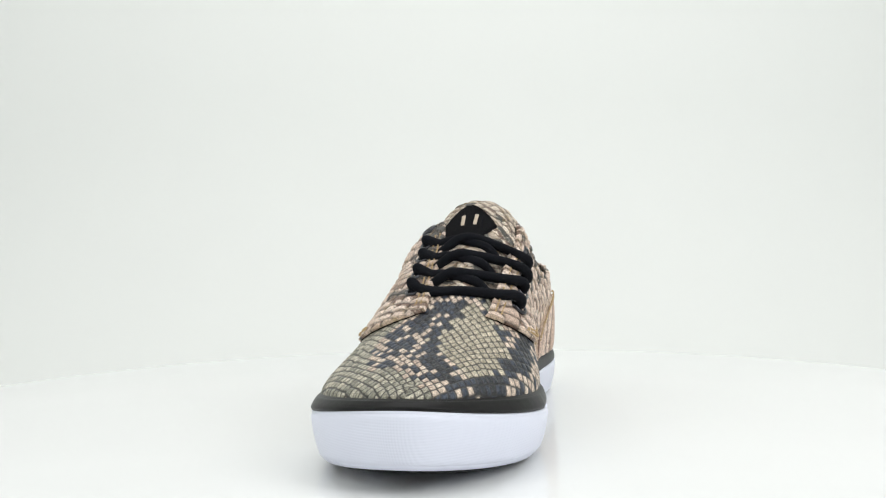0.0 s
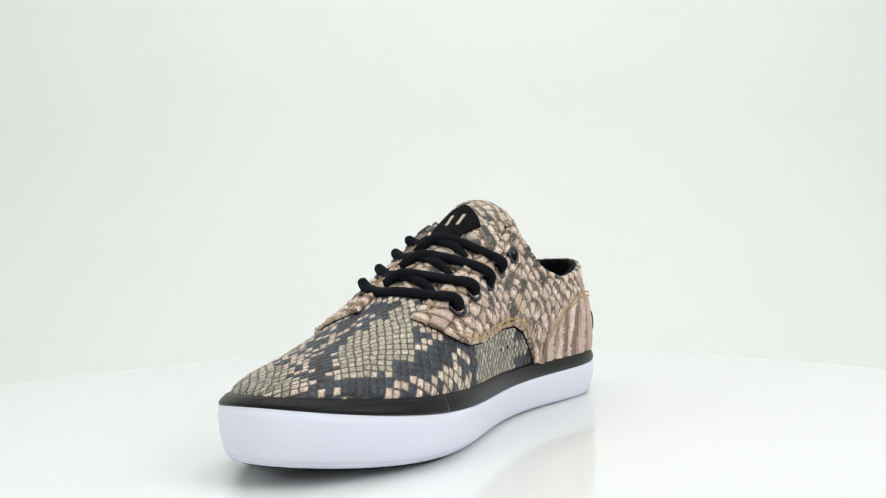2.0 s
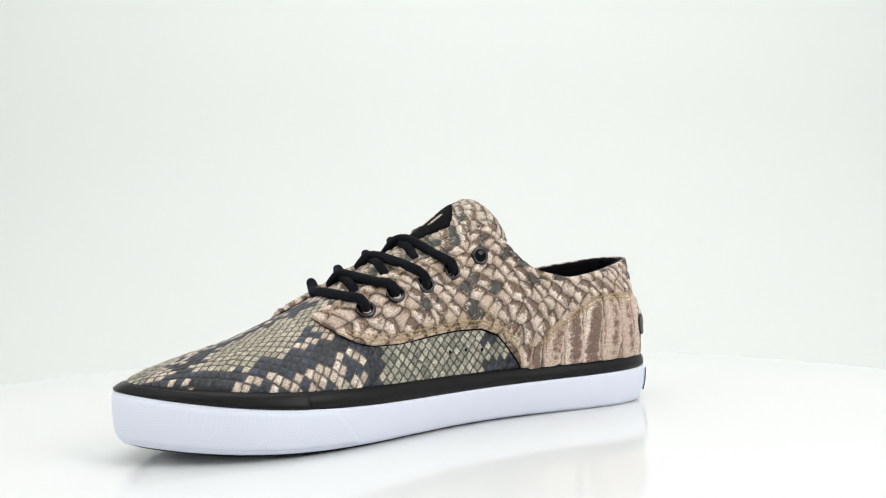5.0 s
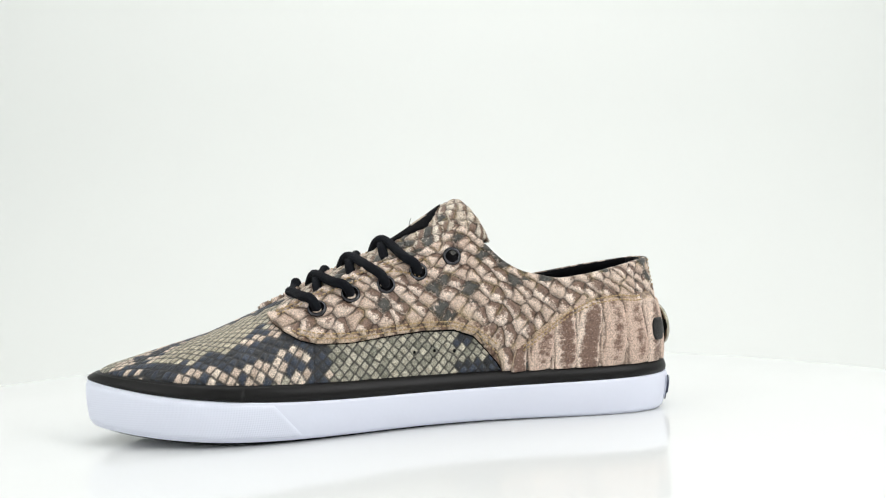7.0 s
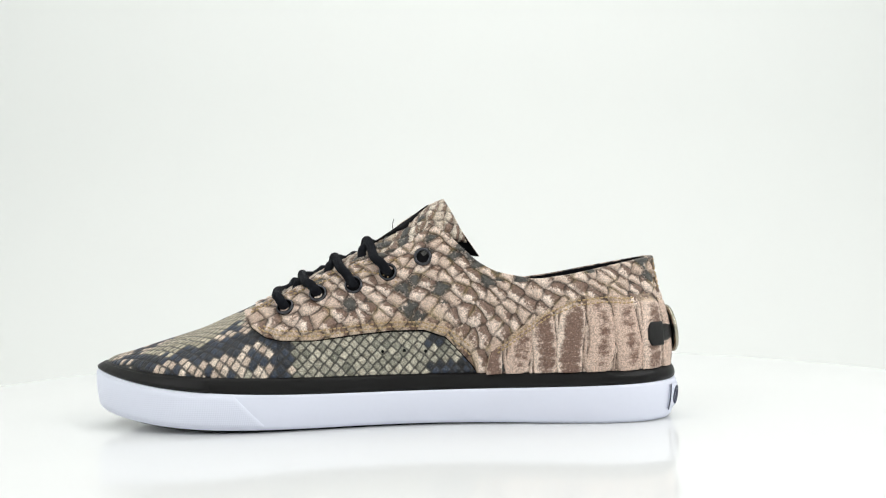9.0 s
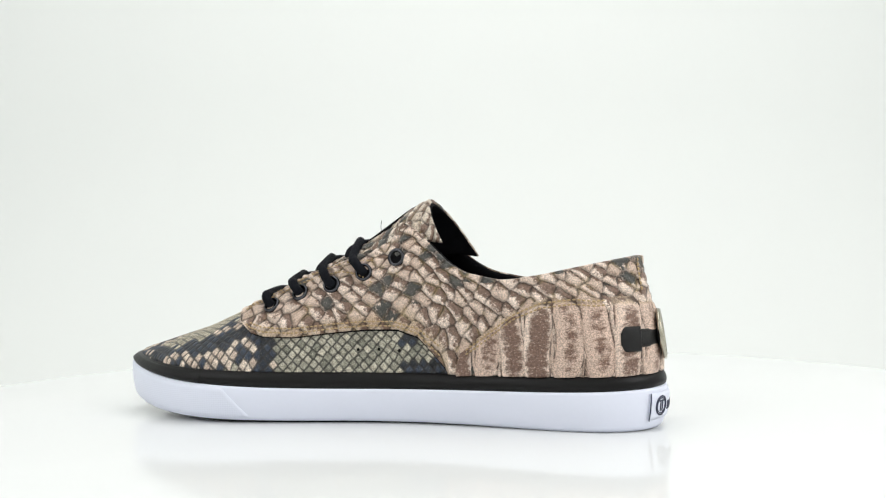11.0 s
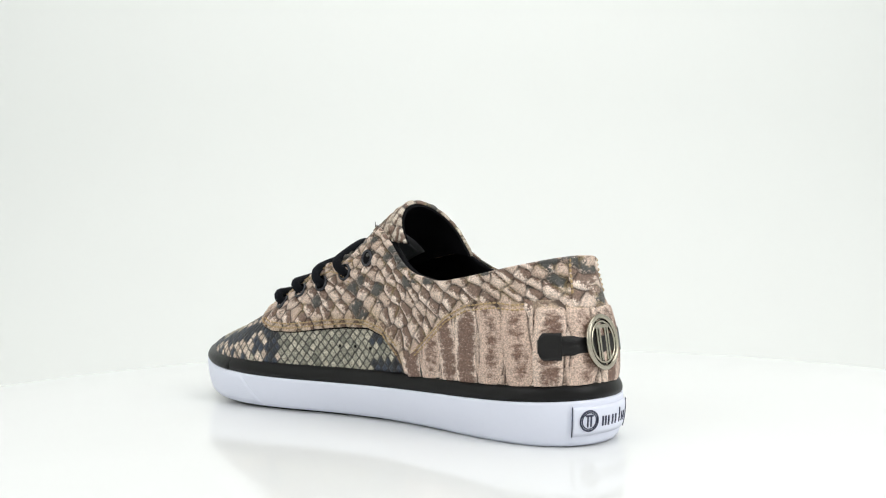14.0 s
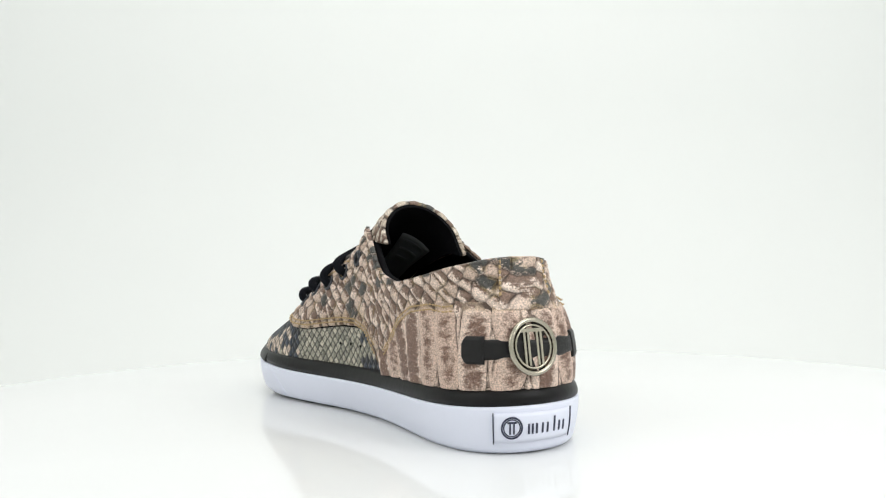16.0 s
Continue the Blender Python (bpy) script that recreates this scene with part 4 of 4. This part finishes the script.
def sweep():
    """White backdrop: table, curve and back wall in one sheet with thickness."""
    prof = [(-1.0, -0.036), (0.45, -0.036)] + [(0.45 + 0.35 * math.sin(a), -0.036 + 0.35 * (1 - math.cos(a))) for a in np.linspace(0.1, math.pi / 2, 14)] + [(0.80, 1.2)]
    verts, faces = [], []
    n = len(prof)
    for x in (-0.95, 0.95):
        verts += [(x, y, z) for y, z in prof]
    for x in (-0.95, 0.95):
        verts += [(x, y + 0.01, z - 0.01) for y, z in prof]
    for i in range(n - 1):
        faces.append((i, i + 1, n + i + 1, n + i))
        faces.append((2 * n + i, 3 * n + i, 3 * n + i + 1, 2 * n + i + 1))
    return mesh("backdrop", verts, faces, M_SWEEP)


tagged(new("backdrop", sweep()), "seamless white photo backdrop", "backdrop", kind="structure")


def box(name, lo, hi, material, label):
    v = [(x, y, z) for x in (lo[0], hi[0]) for y in (lo[1], hi[1]) for z in (lo[2], hi[2])]
    f = [(0, 1, 3, 2), (4, 6, 7, 5), (0, 4, 5, 1), (2, 3, 7, 6), (0, 2, 6, 4), (1, 5, 7, 3)]
    return tagged(new(name, mesh(name, v, f, material, smooth=False)), label, "wall", kind="structure")


box("wall_west", (-0.98, -1.0, -0.05), (-0.96, 0.82, 1.22), M_SWEEP, "white cloth side of the photo tent")
box("wall_east", (0.96, -1.0, -0.05), (0.98, 0.82, 1.22), M_SWEEP, "white cloth side of the photo tent")
box("wall_south", (-0.98, -1.03, -0.05), (0.98, -1.01, 1.22), M_SWEEP, "white cloth front of the photo tent")
box("ceiling", (-0.98, -1.03, 1.225), (0.98, 0.82, 1.24), M_SWEEP, "white cloth top of the photo tent")


def motions():
    """The board turns at an even pace and carries the shoe."""
    rows, board = [], []
    for t in np.arange(0, 16.01, 0.5):
        m = pose(0, 0, -FLOOR * U, 0, 0, -OMEGA * t) @ pose(CX * U, CY * U, 0, 0, 0, PHI - 90)
        rows.append((float(t), m))
        board.append((float(t), pose(0, 0, 0, 0, 0, -OMEGA * t)))
    walk(shoe, rows)
    walk(turntable, board)


motions()
